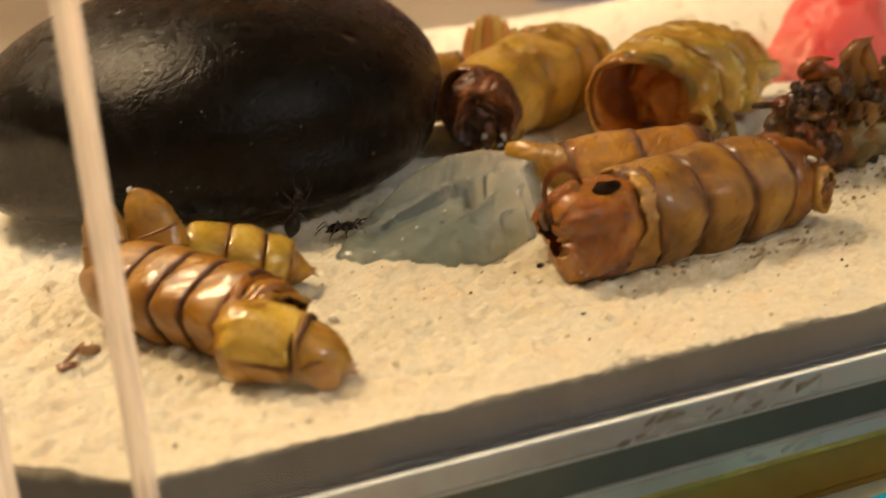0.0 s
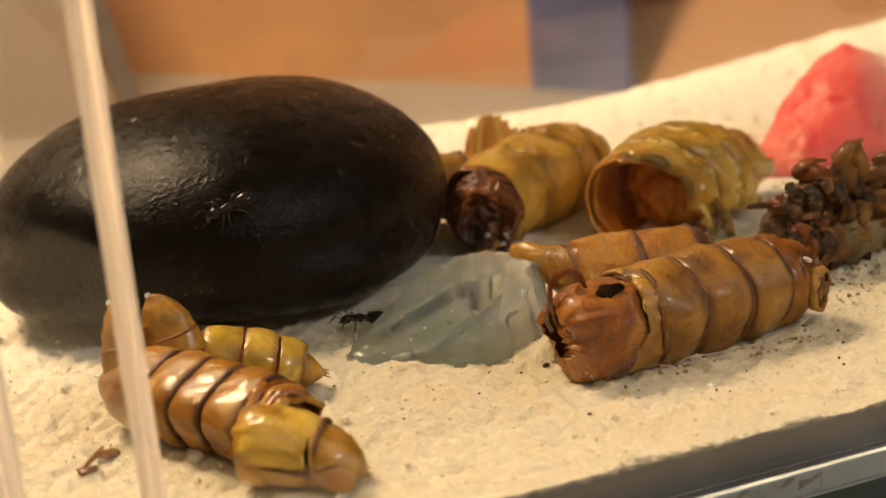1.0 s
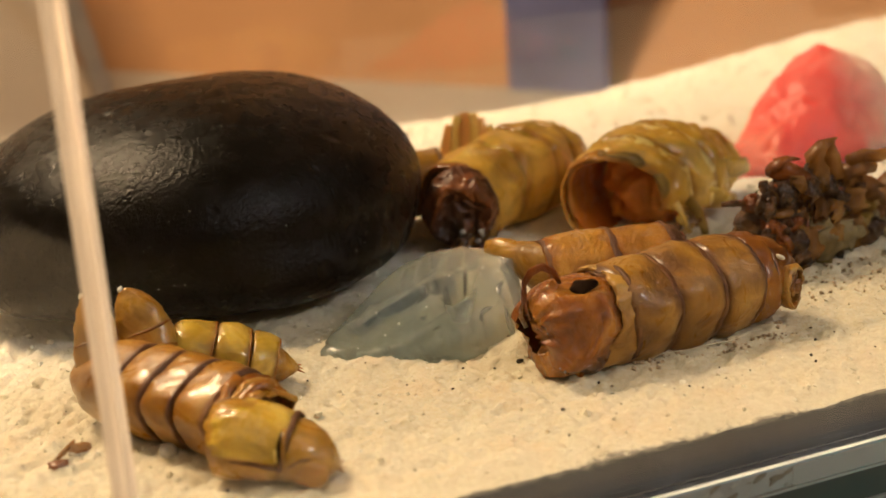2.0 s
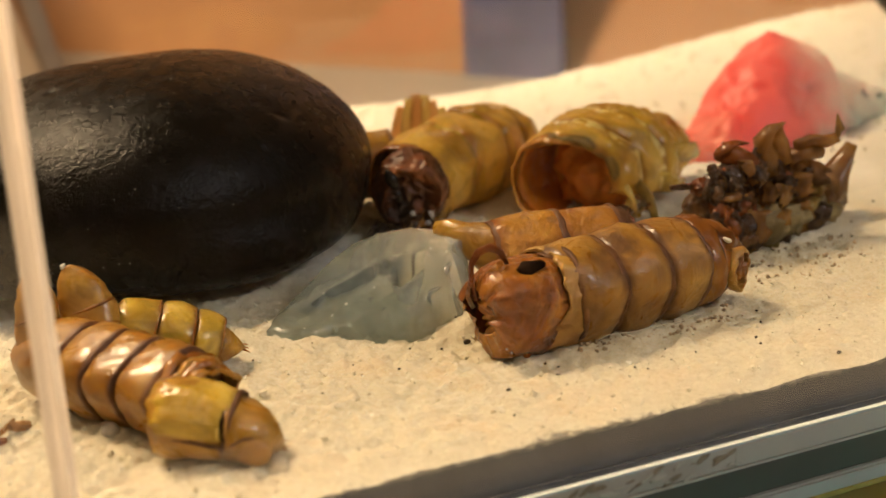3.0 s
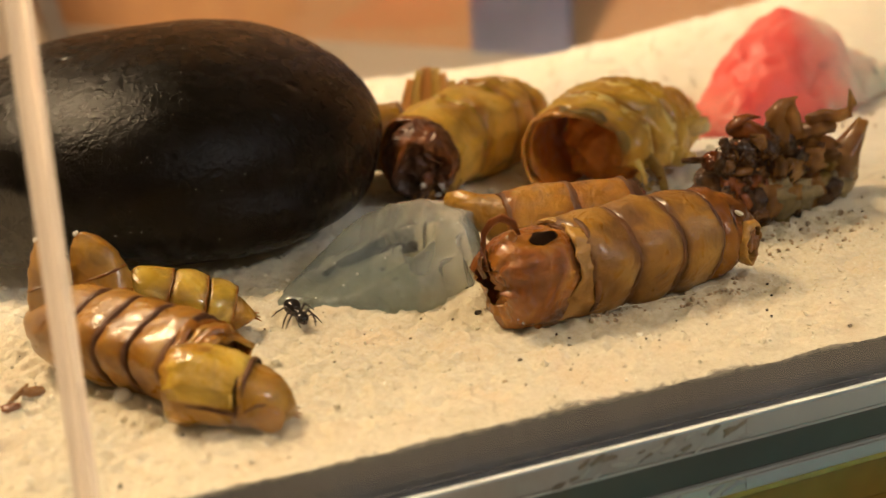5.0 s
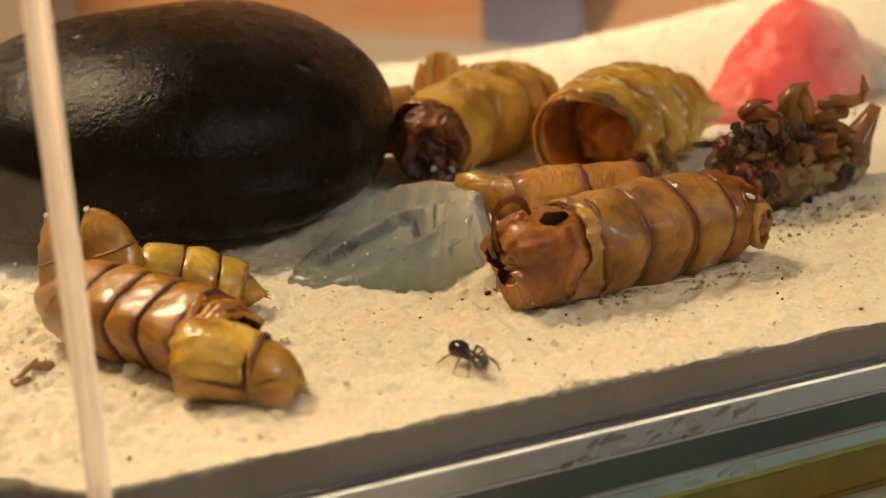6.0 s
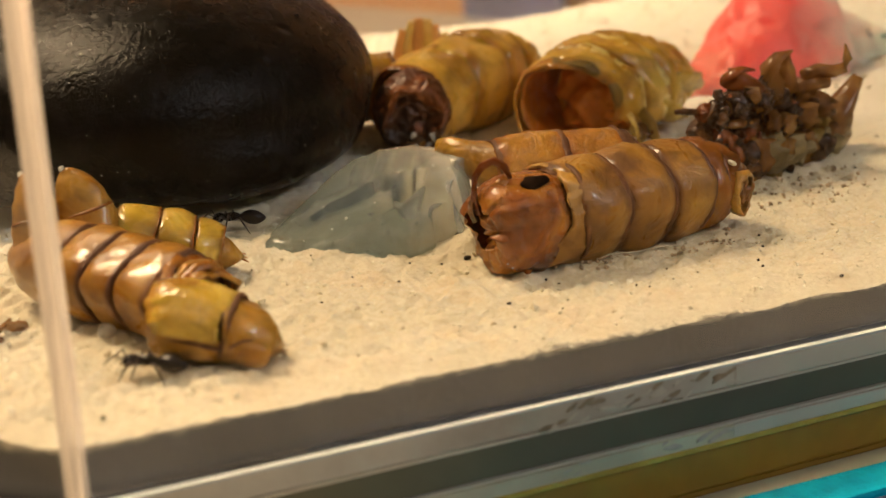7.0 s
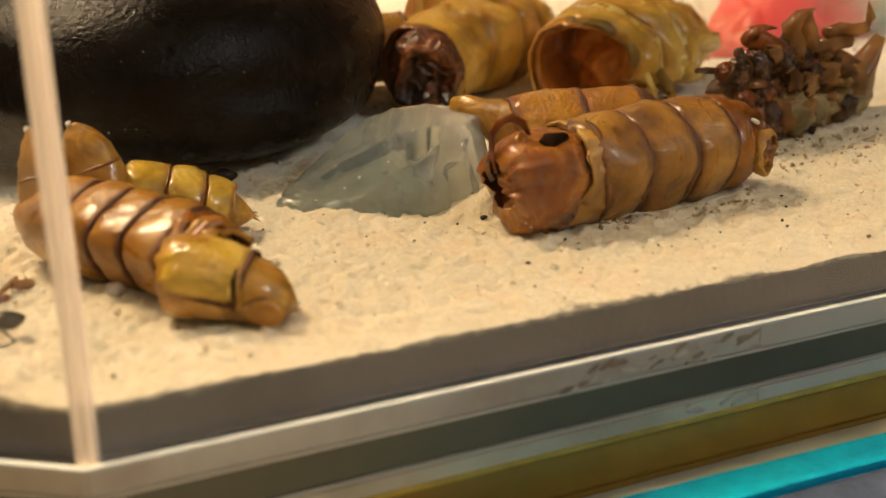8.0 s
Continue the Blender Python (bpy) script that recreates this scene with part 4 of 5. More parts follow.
    part("curled_inside", crumple(bmesh.new(), c + Vector((0.42, -0.75, 0.0)), (0.95, 0.6, 1.15), 45, 0.9, 0.9, 4), SKIN_RUST, ob)
    part("pale_grain", blob(bmesh.new(), (56.6, 83.0, 5.5), (0.4, 0.2, 0.2), (0, 30, 0), 3, 0.06, 2, sub=3), GRAIN, ob, "pale grain stuck to the hind end")


front_tube()


def rear_tube():
    ob = thing("larva_skin", (50, 94, 0), "shiny orange larva skin tapering to a thin end", "larva skin", "larva skins")
    a, b = (43.0, 95.6, 3.3), (58.5, 93.2, 3.2)
    ringed(ob, "body_ring", a, b, (0.02, 0.37), lambda s: 3.05 + 0.2 * min(1, s / 0.3), SKIN_ORANGE, 51, rough=0.22, lip=0.1, wrinkle=0.08)
    ringed(ob, "body_ring", a, b, (0.37, 0.68), lambda s: 3.15, SKIN_ORANGE, 52, rough=0.22, lip=0.06, wrinkle=0.08)
    membrane(ob, a, b, 0.0, 0.72, 2.9, 55)
    rings = [(along(a, b, s), r, r) for s, r in ((0.66, 2.7), (0.7, 2.85), (0.74, 2.7), (0.77, 2.1))]
    part("hind_end", sleeve(bmesh.new(), rings, 36, 0.15, seed=58, rough=0.3, ragged=0.6, wrinkle=0.15), SKIN_DARK, ob, "dark ragged hind end")
    rings = [((45.2, 95.3, 3.4), 2.95, 2.95), ((43.9, 95.7, 3.8), 2.5, 2.5), ((42.7, 96.5, 4.3), 1.75, 1.8), ((41.7, 97.5, 4.8), 1.25, 1.3), ((40.8, 98.5, 5.2), 1.0, 1.0), ((40.1, 99.3, 5.3), 0.5, 0.5)]
    part("thin_end", sleeve(bmesh.new(), rings, 36, 0.15, seed=57, rough=0.25, solid=True, wrinkle=0.1), SKIN_GOLD, ob)


rear_tube()


def head_skin():
    ob = thing("larva_skin", (54, 122, 0), "olive-yellow larva body with a dark red-brown open neck", "larva skin", "larva skins")
    a, b = (45.4, 119.3, 4.3), (64.0, 131.0, 5.2)

    def rad(s):
        return 3.8 + 1.1 * math.sin(min(1, s * 1.1) * 2.4) - 1.6 * max(0, s - 0.6) * 2
    ringed(ob, "body_ring", a, b, (0.03, 0.3, 0.55, 0.76, 0.9), rad, SKIN_BLOTCH, 61, 0.95, lip=0.05, rough=0.5, edge_mat=SKIN_YELLOW, square=2.6, turn=15, bulge=0.12, wrinkle=0.18)
    membrane(ob, a, b, 0.02, 0.9, 3.2, 66, 0.95)
    rings = [(along(a, b, 0.86), 3.0, 2.9), (along(a, b, 0.96), 2.6, 2.5), (along(a, b, 1.02), 1.6, 1.6), (along(a, b, 1.04), 0.5, 0.5)]
    part("hind_tip", sleeve(bmesh.new(), rings, 30, 0.15, seed=67, rough=0.25, solid=True), SKIN_DARK, ob, "dark brown tip")
    # round head, its face sunken and creased
    bm = bmesh.new()
    blob(bm, (0, 0, 0), (1, 1, 1), rough=0, sub=6)
    face = Vector((-0.35, -0.9, -0.15)).normalized()
    for v in bm.verts:
        d = v.co.normalized()
        p = Vector((45.9, 117.9, 4.15)) + Vector((d.x * 3.6, d.y * 3.3, d.z * 3.75))
        f = smooth01((d.dot(face) - 0.62) / 0.3)
        p -= face * f * (1.3 + 0.9 * abs(noise.noise(p * 0.8)))
        v.co = p + wob(p, 0.5, 0.45, 71) + wob(p, 1.6, 0.22, 72) + wob(p, 4.0, 0.07, 73)
    part("head_capsule", bm, SKIN_HEAD, ob, "dark red-brown glossy head with a sunken face")
    rings = [(along(a, b, 0.10), 3.5, 3.5), (along(a, b, 0.05), 3.85, 3.8), (along(a, b, 0.01), 3.9, 3.85), (along(a, b, -0.01), 3.75, 3.7)]
    part("neck_rim", sleeve(bmesh.new(), rings, 56, 0.2, seed=69, rough=0.3, ragged=0.8, wrinkle=0.2), SKIN_RUST, ob, "rust-brown neck rim")
    rng = random.Random(88)
    for i in range(16):
        p = (44.2 + 2.8 * rng.random(), 115.2 + 0.8 * rng.random(), 0.4 + 2.6 * rng.random())
        r = rng.uniform(0.3, 0.85)
        part("mouthpart", crumple(bmesh.new(), p, (r, r * 0.7, r * rng.uniform(0.7, 1.3)), 73 + i, 0.8, 1.2, 3), (SKIN_HEAD, SKIN_DARK, SKIN_HUSK, SKIN_DARK)[i % 4], ob)
    for i in range(7):
        p = (44.4 + 2.4 * rng.random(), 114.8 + 0.4 * rng.random(), 0.4 + 2.2 * rng.random())
        part("wet_flake", blob(bmesh.new(), p, (0.3, 0.15, 0.22), (0, 40 * i, 0), i, 0.1, 2, sub=2), CRYSTAL, ob, "clear wet flake")


head_skin()


def wet_debris():
    ob = thing("wet_debris", (45, 112, 0), "dark wet bits of larva debris on the sand", "debris")
    rng = random.Random(41)
    for k in range(16):
        x, y, r = rng.uniform(42.4, 48.5), rng.uniform(111.5, 116.4), rng.uniform(0.25, 0.8)
        part("bit", crumple(bmesh.new(), (x, y, r * 0.55), (r * rng.uniform(0.8, 1.6), r * 0.7, r), 400 + k, 0.8, 0.9, 3), (SKIN_DARK, SKIN_GREY, SKIN_HUSK, SKIN_DARK)[k % 4], ob)
    for k in range(8):
        x, y, r = rng.uniform(42.4, 48.5), rng.uniform(110.8, 115.4), rng.uniform(0.12, 0.3)
        part("droplet", blob(bmesh.new(), (x, y, r * 0.8 + 0.5 * rng.random()), (r, r, r), seed=k, rough=0.03, sub=2), CRYSTAL, ob, "clear droplet")
    for k in range(4):
        x, y = 42.8 + 1.4 * k, 113.4 + 0.6 * (k % 2)
        part("strand", limb(bmesh.new(), [(x, y, 0.2), (x + 0.5, y + 0.2, 1.3), (x + 1.4, y + 0.6, 1.8 + 0.3 * k)], [0.12, 0.1, 0.06], 6), SKIN_HUSK, ob)


wet_debris()


def striped_flap():
    ob = thing("larva_skin", (54, 136, 0), "curled orange striped skin piece standing on the sand", "larva skin", "larva skins")
    # stripes side by side form one leaning folded sheet
    for k in range(6):
        u = k / 5
        foot, top = (49.6 + 8.0 * u, 133.2 + 0.8 * u, 2.0), (52.2 + 4.6 * u, 134.6 + 0.4 * u, 8.1 + 1.9 * math.sin(math.pi * min(1, 0.15 + 0.85 * u)))
        rings = [(along(foot, top, s), 0.95 * (1 - 0.35 * s), 0.3) for s in (0, 0.25, 0.5, 0.75, 0.95, 1.0)]
        part("stripe", sleeve(bmesh.new(), rings, 18, seed=81 + k, rough=0.2, freq=0.5, solid=True, up=(-0.2, 1, 0.2)), (SKIN_GLOW, SKIN_CREAM)[k % 2], ob)
    ob = thing("larva_skin", (44, 130, 0), "yellow larva skin lying behind the pebble", "larva skin", "larva skins")
    ringed(ob, "body_ring", (36, 132, 4.6), (48.5, 129.5, 4.2), (0.0, 0.35, 0.7, 1.0), lambda s: 3.4, SKIN_GOLD, 86, rough=0.25)
    membrane(ob, (36, 132, 4.6), (48.5, 129.5, 4.2), 0.02, 0.99, 3.0, 88)


striped_flap()


def arch_skin():
    ob = thing("larva_skin", (67, 116, 0), "hollow olive-yellow arched skin with a red-brown inside", "larva skin", "larva skins")
    a, b = (57.8, 111.6, 4.3), (76.2, 121.6, 3.5)

    def rad(s):
        return 4.55 + 1.75 * math.sin(min(1.0, s * 1.4) * 2.3) - 3.6 * max(0, s - 0.5) ** 1.2 * 1.6

    def cut_back(w, s):
        """The near side of the open front is torn away obliquely."""
        return 3.6 * max(0.0, math.cos(w)) ** 1.3 * max(0.0, 1 - s / 0.8)
    ringed(ob, "body_ring", a, b, (0.0, 0.2, 0.4, 0.6, 0.82, 0.98), rad, SKIN_ARCH, 91, 0.92, 0.3, (-20, 218), 0.4, edge_mat=SKIN_CREAM, shear=cut_back, bulge=0.25, wrinkle=0.12, band=0.62)
    rings = [(along(a, b, s), rad(s) * e, rad(s) * e * 0.92) for s, e in ((0.01, 0.93), (0.06, 0.93), (0.12, 0.92), (0.25, 0.9), (0.4, 0.87))]
    part("lining", sleeve(bmesh.new(), rings, 44, 0.2, (78, 250), 97, 0.3, wrinkle=0.15), SKIN_LINING, ob, "red-brown glossy inside")
    part("inner_fold", crumple(bmesh.new(), along(a, b, 0.40), (4.3, 4.3, 4.4), 104, 0.5, 0.3, 5), SKIN_LINING, ob, "red-brown crumpled fold within")
    # thin amber front rim, thickest on the far side
    rings = [(along(a, b, s), r, r * 0.93) for s, r in ((-0.035, 4.35), (-0.015, 4.6), (0.02, 4.78), (0.07, 4.86))]
    part("front_rim", sleeve(bmesh.new(), rings, 56, 0.25, (70, 235), 96, 0.25, ragged=0.5, wrinkle=0.12, shear=lambda w, i: cut_back(w, 0.0)), SKIN_ORANGE, ob, "amber translucent front rim")
    rings = [(along(a, b, s), r, r * 0.93) for s, r in ((-0.01, 4.5), (0.01, 4.75), (0.035, 4.84), (0.06, 4.7))]
    part("front_lip", sleeve(bmesh.new(), rings, 50, 0.2, (-4, 105), 95, 0.25, ragged=0.3, shear=lambda w, i: cut_back(w, 0.0)), SKIN_OLIVE, ob, "pale glossy rolled lip")
    # folded corner plates and dark edge of the hind end
    rings = [(along(a, b, 0.86), 3.2, 3.0), (along(a, b, 0.95), 3.3, 2.9), (along(a, b, 1.03), 2.7, 2.3), (along(a, b, 1.08), 2.0, 1.8)]
    part("hind_rim", sleeve(bmesh.new(), rings, 34, 0.2, (-40, 200), 98, 0.35, ragged=0.6, wrinkle=0.2), SKIN_YELLOW, ob)
    rings = [(along(a, b, 1.05), 2.3, 2.0), (along(a, b, 1.09), 2.2, 1.9), (along(a, b, 1.12), 1.8, 1.5)]
    part("hind_edge", sleeve(bmesh.new(), rings, 34, 0.2, (-60, 180), 99, 0.3, ragged=0.9), SKIN_DARK, ob, "dark hind edge")
    for i, (pts, r) in enumerate((([(69.2, 112.6, 4.4), (71.6, 112.8, 4.7), (74.0, 113.6, 4.6), (75.6, 114.6, 4.0)], 1.5), ([(68.0, 111.2, 3.4), (69.4, 111.2, 2.6), (71.2, 112.0, 1.8), (73.4, 113.4, 1.6)], 1.2))):
        part("folded_plate", sleeve(bmesh.new(), [(p, r * (1, 1.1, 0.9, 0.45)[k], r * 0.3) for k, p in enumerate(pts)], 22, seed=120 + i, rough=0.3, freq=0.6, solid=True, up=(0.2, 1, 0.5)), SKIN_YELLOW, ob)
    part("dark_spot", blob(bmesh.new(), (66.9, 117.0, 9.1), (0.95, 0.7, 0.3), (0, 10, 30), 5, 0.25, 0.9, sub=3), SKIN_DARK, ob, "dark brown spot on the back")
    # torn shreds hang from the open front edge
    for i, (pts, r) in enumerate((([(63.6, 108.3, 3.6), (63.9, 108.2, 2.9), (64.1, 108.1, 2.2), (64.3, 108.0, 1.5)], 0.4), ([(65.2, 108.8, 3.6), (66.0, 108.2, 2.2), (66.2, 108.0, 1.0), (66.3, 107.9, 0.2)], 0.6),
                                  ([(63.6, 108.2, 2.2), (64.2, 108.0, 1.4), (64.6, 107.9, 0.6)], 0.35))):
        part("torn_strip", sleeve(bmesh.new(), [(p, r * (1 - 0.15 * k), r * 0.3) for k, p in enumerate(pts)], 14, seed=99 + i, rough=0.3, freq=0.9, solid=True, up=(0.3, 1, 0)), (SKIN_CREAM, SKIN_OLIVE, SKIN_YELLOW)[i], ob)
    rng = random.Random(52)
    for i in range(10):
        r = rng.uniform(0.12, 0.35)
        part("shred", crumple(bmesh.new(), (63.6 + 2.6 * rng.random(), 107.8 + 0.6 * rng.random(), 0.4 + 1.8 * rng.random()), (r, r * 0.6, r), 140 + i, 0.8, 1.3, 3), (SKIN_DARK, SKIN_OLIVE, SKIN_GREY)[i % 3], ob)


arch_skin()


def leg_crust():
    ob = thing("larva_remains", (69, 98, 0), "dark crumpled larva remains with hooked legs", "larva remains")
    rng = random.Random(5)
    for i, (p, r, mat) in enumerate((((62.6, 95.2, 5.2), (2.2, 1.8, 2.2), SKIN_DARK), ((64.6, 95.0, 6.6), (2.2, 1.6, 1.6), SKIN_DARK), ((65.8, 95.6, 4.4), (2.4, 2.0, 2.2), SKIN_DARK), ((63.4, 94.6, 3.2), (1.8, 1.6, 1.8), SKIN_RED),
                                     ((68.4, 96.4, 6.8), (2.4, 1.8, 2.0), SKIN_DARK), ((70.6, 97.0, 5.4), (2.6, 2.0, 2.4), SKIN_DARK), ((72.8, 97.4, 6.0), (2.2, 1.7, 1.6), SKIN_HUSK), ((75.2, 98.2, 4.4), (2.6, 2.0, 1.9), SKIN_OLIVE),
                                     ((66.6, 94.6, 2.6), (2.4, 1.8, 2.2), SKIN_GREY), ((61.6, 94.9, 6.4), (0.9, 0.8, 0.8), SKIN_RED), ((63.6, 93.9, 5.3), (1.4, 0.6, 0.5), SKIN_HUSK), ((65.2, 94.2, 4.0), (0.8, 0.5, 0.9), SKIN_RED), ((71.6, 95.6, 4.2), (0.7, 0.4, 0.9), SKIN_OLIVE))):
        part("crust", crumple(bmesh.new(), p, r, 110 + i, 0.8, 0.36), mat, ob)
    rings = [((65.0 + 3.0 * k, 95.0 + 1.0 * k, 2.3 - 0.1 * k), 2.9 - 0.25 * k, 2.8 - 0.22 * k) for k in range(6)]
    part("belly", sleeve(bmesh.new(), [(p, 0.8 * u, 0.8 * v) for p, u, v in rings], 40, 0.15, seed=130, rough=1.1, freq=0.5, solid=True, wrinkle=0.5), SKIN_HUSK, ob, "grey-brown collapsed belly")
    for i in range(11):
        p = (65.2 + 1.25 * i, 93.6 + 0.42 * i + 0.4 * math.sin(i * 2.1), 1.7 + 0.5 * math.sin(i * 1.3))
        part("belly_fold", crumple(bmesh.new(), p, (1.6, 1.1, 1.7 - 0.06 * i), 330 + i, 1.0, 0.5, 4), (SKIN_DARK, SKIN_GREY, SKIN_HUSK, SKIN_OLIVE)[i % 4], ob)
    rings = [((78.0, 99.6, 2.0), 2.0, 1.6), ((79.6, 99.8, 3.4), 1.7, 1.3), ((81.0, 99.8, 5.2), 1.2, 0.9), ((81.8, 99.8, 6.4), 0.7, 0.5)]
    part("skin_lobe", sleeve(bmesh.new(), rings, 26, 0.15, (0, 300), 133, 0.3, 0.6), SKIN_HUSK, ob, "thin brownish skin lobe")
    legs = (([(68.4, 96.6, 6.4), (66.8, 96.0, 7.6), (65.2, 95.6, 8.4), (64.3, 95.4, 8.8), (64.2, 95.2, 9.3), (65.2, 95.0, 9.6), (66.4, 94.9, 9.5)], (1.1, 1.15, 1.1, 0.9, 0.6, 0.3, 0.08), SKIN_RED),
            ([(69.2, 96.2, 6.2), (69.0, 96.0, 8.0), (68.6, 95.8, 9.2), (69.2, 95.6, 10.1), (70.6, 95.4, 10.6)], (1.2, 1.1, 0.9, 0.55, 0.08), SKIN_HUSK),
            ([(71.0, 96.4, 7.0), (70.4, 96.0, 8.8), (70.2, 95.8, 10.0), (70.4, 95.6, 10.6)], (1.0, 0.8, 0.45, 0.1), SKIN_HUSK),
            ([(71.5, 96.2, 7.0), (73.2, 96, 7.4), (74.8, 95.8, 7.4)], (0.7, 0.75, 0.6), SKIN_HUSK),
            ([(72.2, 95.8, 8.3), (73.8, 95.8, 8.6), (75.2, 95.6, 8.3), (76.2, 95.4, 8.5), (76.4, 95.3, 9.3), (75.9, 95.2, 10.6)], (0.55, 0.6, 0.6, 0.55, 0.4, 0.06), SKIN_HUSK))
    for k, (pts, rs, mat) in enumerate(legs):
        part("leg", sleeve(bmesh.new(), [(p, r, r * 0.9) for p, r in zip(pts, rs)], 16, seed=k * 3.1, rough=0.15, freq=0.9, solid=True), mat, ob)
    rng = random.Random(77)
    for k in range(110):
        u = rng.random() ** 1.4
        p = (61.6 + 12.5 * u, 93.2 + 2.9 * u + rng.uniform(-0.5, 0.5), rng.uniform(1.6, 8.0 - 2.2 * u))
        r = rng.uniform(0.15, 0.62)
        part("crust_bit", crumple(bmesh.new(), p, (r * rng.uniform(0.6, 1.3), r * 0.6, r * rng.uniform(0.6, 1.3)), 300 + k, 0.9, 1.3, 3), (SKIN_DARK, SKIN_HUSK, SKIN_DARK, SKIN_DARK, SKIN_RED, SKIN_DARK)[k % 6], ob)
    # thin crumpled shells among the crust
    for k, (p, r, mat) in enumerate((((62.0, 94.6, 4.4), 1.3, SKIN_HUSK), ((63.0, 93.9, 6.6), 1.2, SKIN_HUSK), ((65.0, 93.8, 7.4), 1.4, SKIN_HUSK), ((64.4, 93.6, 3.0), 1.3, SKIN_RED), ((67.2, 94.0, 5.0), 1.5, SKIN_HUSK), ((69.6, 94.6, 4.4), 1.7, SKIN_HUSK),
                                     ((72.4, 95.4, 5.0), 1.8, SKIN_HUSK), ((74.8, 96.2, 5.2), 1.6, SKIN_HUSK), ((67.6, 93.4, 2.2), 2.0, SKIN_GREY), ((70.6, 94.6, 2.0), 2.0, SKIN_GREY), ((66.6, 93.8, 6.8), 1.0, SKIN_DARK), ((62.4, 93.6, 2.4), 0.9, SKIN_HUSK))):
        r *= 0.72
        u = Vector((math.sin(k * 2.3), 0.5 * math.cos(k * 1.7), math.cos(k * 2.9))).normalized() * r
        rings = [(tuple(Vector(p) + u * s), r * e, r * e * 0.6) for s, e in ((-0.8, 0.7), (-0.3, 1.0), (0.3, 0.95), (0.8, 0.6))]
        part("shell_scrap", sleeve(bmesh.new(), rings, 22, 0.12, (20 * k, 20 * k + 210), 200 + k, 0.6, 0.7, 0.8, up=(0.3, 1, 0.2)), mat, ob)
    part("feeler", limb(bmesh.new(), [(58.2, 94.2, 6.9), (59.4, 94.6, 6.7), (61.5, 95.4, 6.3)], [0.22, 0.3, 0.28]), SKIN_DARK, ob)
    ob.location.x += 1.0 * MM

leg_crust()


def left_abdomen():
    ob = thing("pupa_skin", (12, 86, 0), "segmented golden-brown abdomen skin with two upright horns", "pupa skin", "pupa skins")
    a, b = (8.5, 92.8, 3.05), (16.6, 79.6, 2.6)
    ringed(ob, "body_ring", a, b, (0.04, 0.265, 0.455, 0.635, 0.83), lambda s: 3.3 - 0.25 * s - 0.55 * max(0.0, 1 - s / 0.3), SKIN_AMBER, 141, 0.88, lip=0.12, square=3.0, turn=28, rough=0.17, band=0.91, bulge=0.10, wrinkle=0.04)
    membrane(ob, a, b, 0.2, 0.84, 2.8, 146, 0.84)
    # rounded hind end between the horns
    rings = [(along(a, b, s), r, r * 0.88) for s, r in ((-0.13, 1.0), (-0.09, 1.6), (-0.03, 2.1), (0.03, 2.35), (0.08, 2.45))]
    part("hind_end", sleeve(bmesh.new(), rings, 50, 0.15, seed=144, rough=0.2, solid=True, square=2.6, turn=28), SKIN_AMBER, ob)
    # wrinkled collar round the open front
    for k, (s, r, mat) in enumerate(((0.83, 2.92, SKIN_RUST), (0.875, 2.8, SKIN_AMBER), (0.92, 2.6, SKIN_RUST), (0.955, 2.3, SKIN_AMBER))):
        rings = [(along(a, b, s + ds), r + e, (r + e) * 0.92) for ds, e in ((-0.03, -0.25), (-0.012, 0.0), (0.006, 0.06), (0.024, -0.02), (0.036, -0.3))]
        part("collar_fold", sleeve(bmesh.new(), rings, 60, 0.14, seed=148 + 2 * k, rough=0.42, freq=0.6, wrinkle=0.25), mat, ob, "dark red-brown wrinkled fold")
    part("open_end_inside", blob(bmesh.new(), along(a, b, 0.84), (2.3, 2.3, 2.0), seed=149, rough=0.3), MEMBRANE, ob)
    for pts, rs, s in (
            (((8.2, 92.0, 1.8), (8.3, 92.6, 3.6), (8.4, 93.3, 5.4), (8.5, 94.0, 7.0), (8.4, 94.5, 7.9), (8.25, 94.7, 8.4)), (1.3, 1.45, 1.35, 1.15, 0.75, 0.2), 1),
            (((11.4, 92.6, 2.6), (11.7, 93.2, 4.2), (11.65, 93.8, 5.6), (11.3, 94.3, 7.0), (10.85, 94.6, 7.9), (10.6, 94.7, 8.4)), (2.0, 2.05, 1.95, 1.6, 0.95, 0.2), 2)):
        rings = []
        for i in range(len(pts) - 1):
            for u in (0, 0.25, 0.5, 0.75):
                r = rs[i] + (rs[i + 1] - rs[i]) * u
                rings.append((along(pts[i], pts[i + 1], u), r * (1.06 if u == 0.75 else 1.0), r * 0.6))
        rings.append((pts[-1], rs[-1], rs[-1] * 0.6))
        horn = part("horn", sleeve(bmesh.new(), rings, 34, 0.15, seed=150 + s, rough=0.15, solid=True, up=(0.3, 1, 0), square=2.6, wrinkle=0.05), SKIN_AMBER, ob)
        # fine dark joint lines across the horn
        for i in (1, 2):
            c, r = Vector(pts[i]), rs[i]
            d = (Vector(pts[i + 1]) - c).normalized()
            rings = [(tuple(c + d * z), r + e, r * 0.6 + e) for z, e in ((-0.12, -0.02), (-0.04, 0.06), (0.04, 0.06), (0.12, -0.02))]
            part("joint_line", sleeve(bmesh.new(), rings, 34, 0.08, seed=150 + s, rough=0.15, up=(0.3, 1, 0), square=2.6), SKIN_RUST, horn)
        for k in range(4):
            p = Vector(pts[-1]) + Vector((0.16 * math.sin(k * 2), 0.05, 0.1 * k - 0.15))
            part("horn_tip", blob(bmesh.new(), p, (0.16, 0.14, 0.17), seed=s + k, rough=0.1, freq=3, sub=2), GRAIN, horn, "pale sand grain on the tip")


left_abdomen()


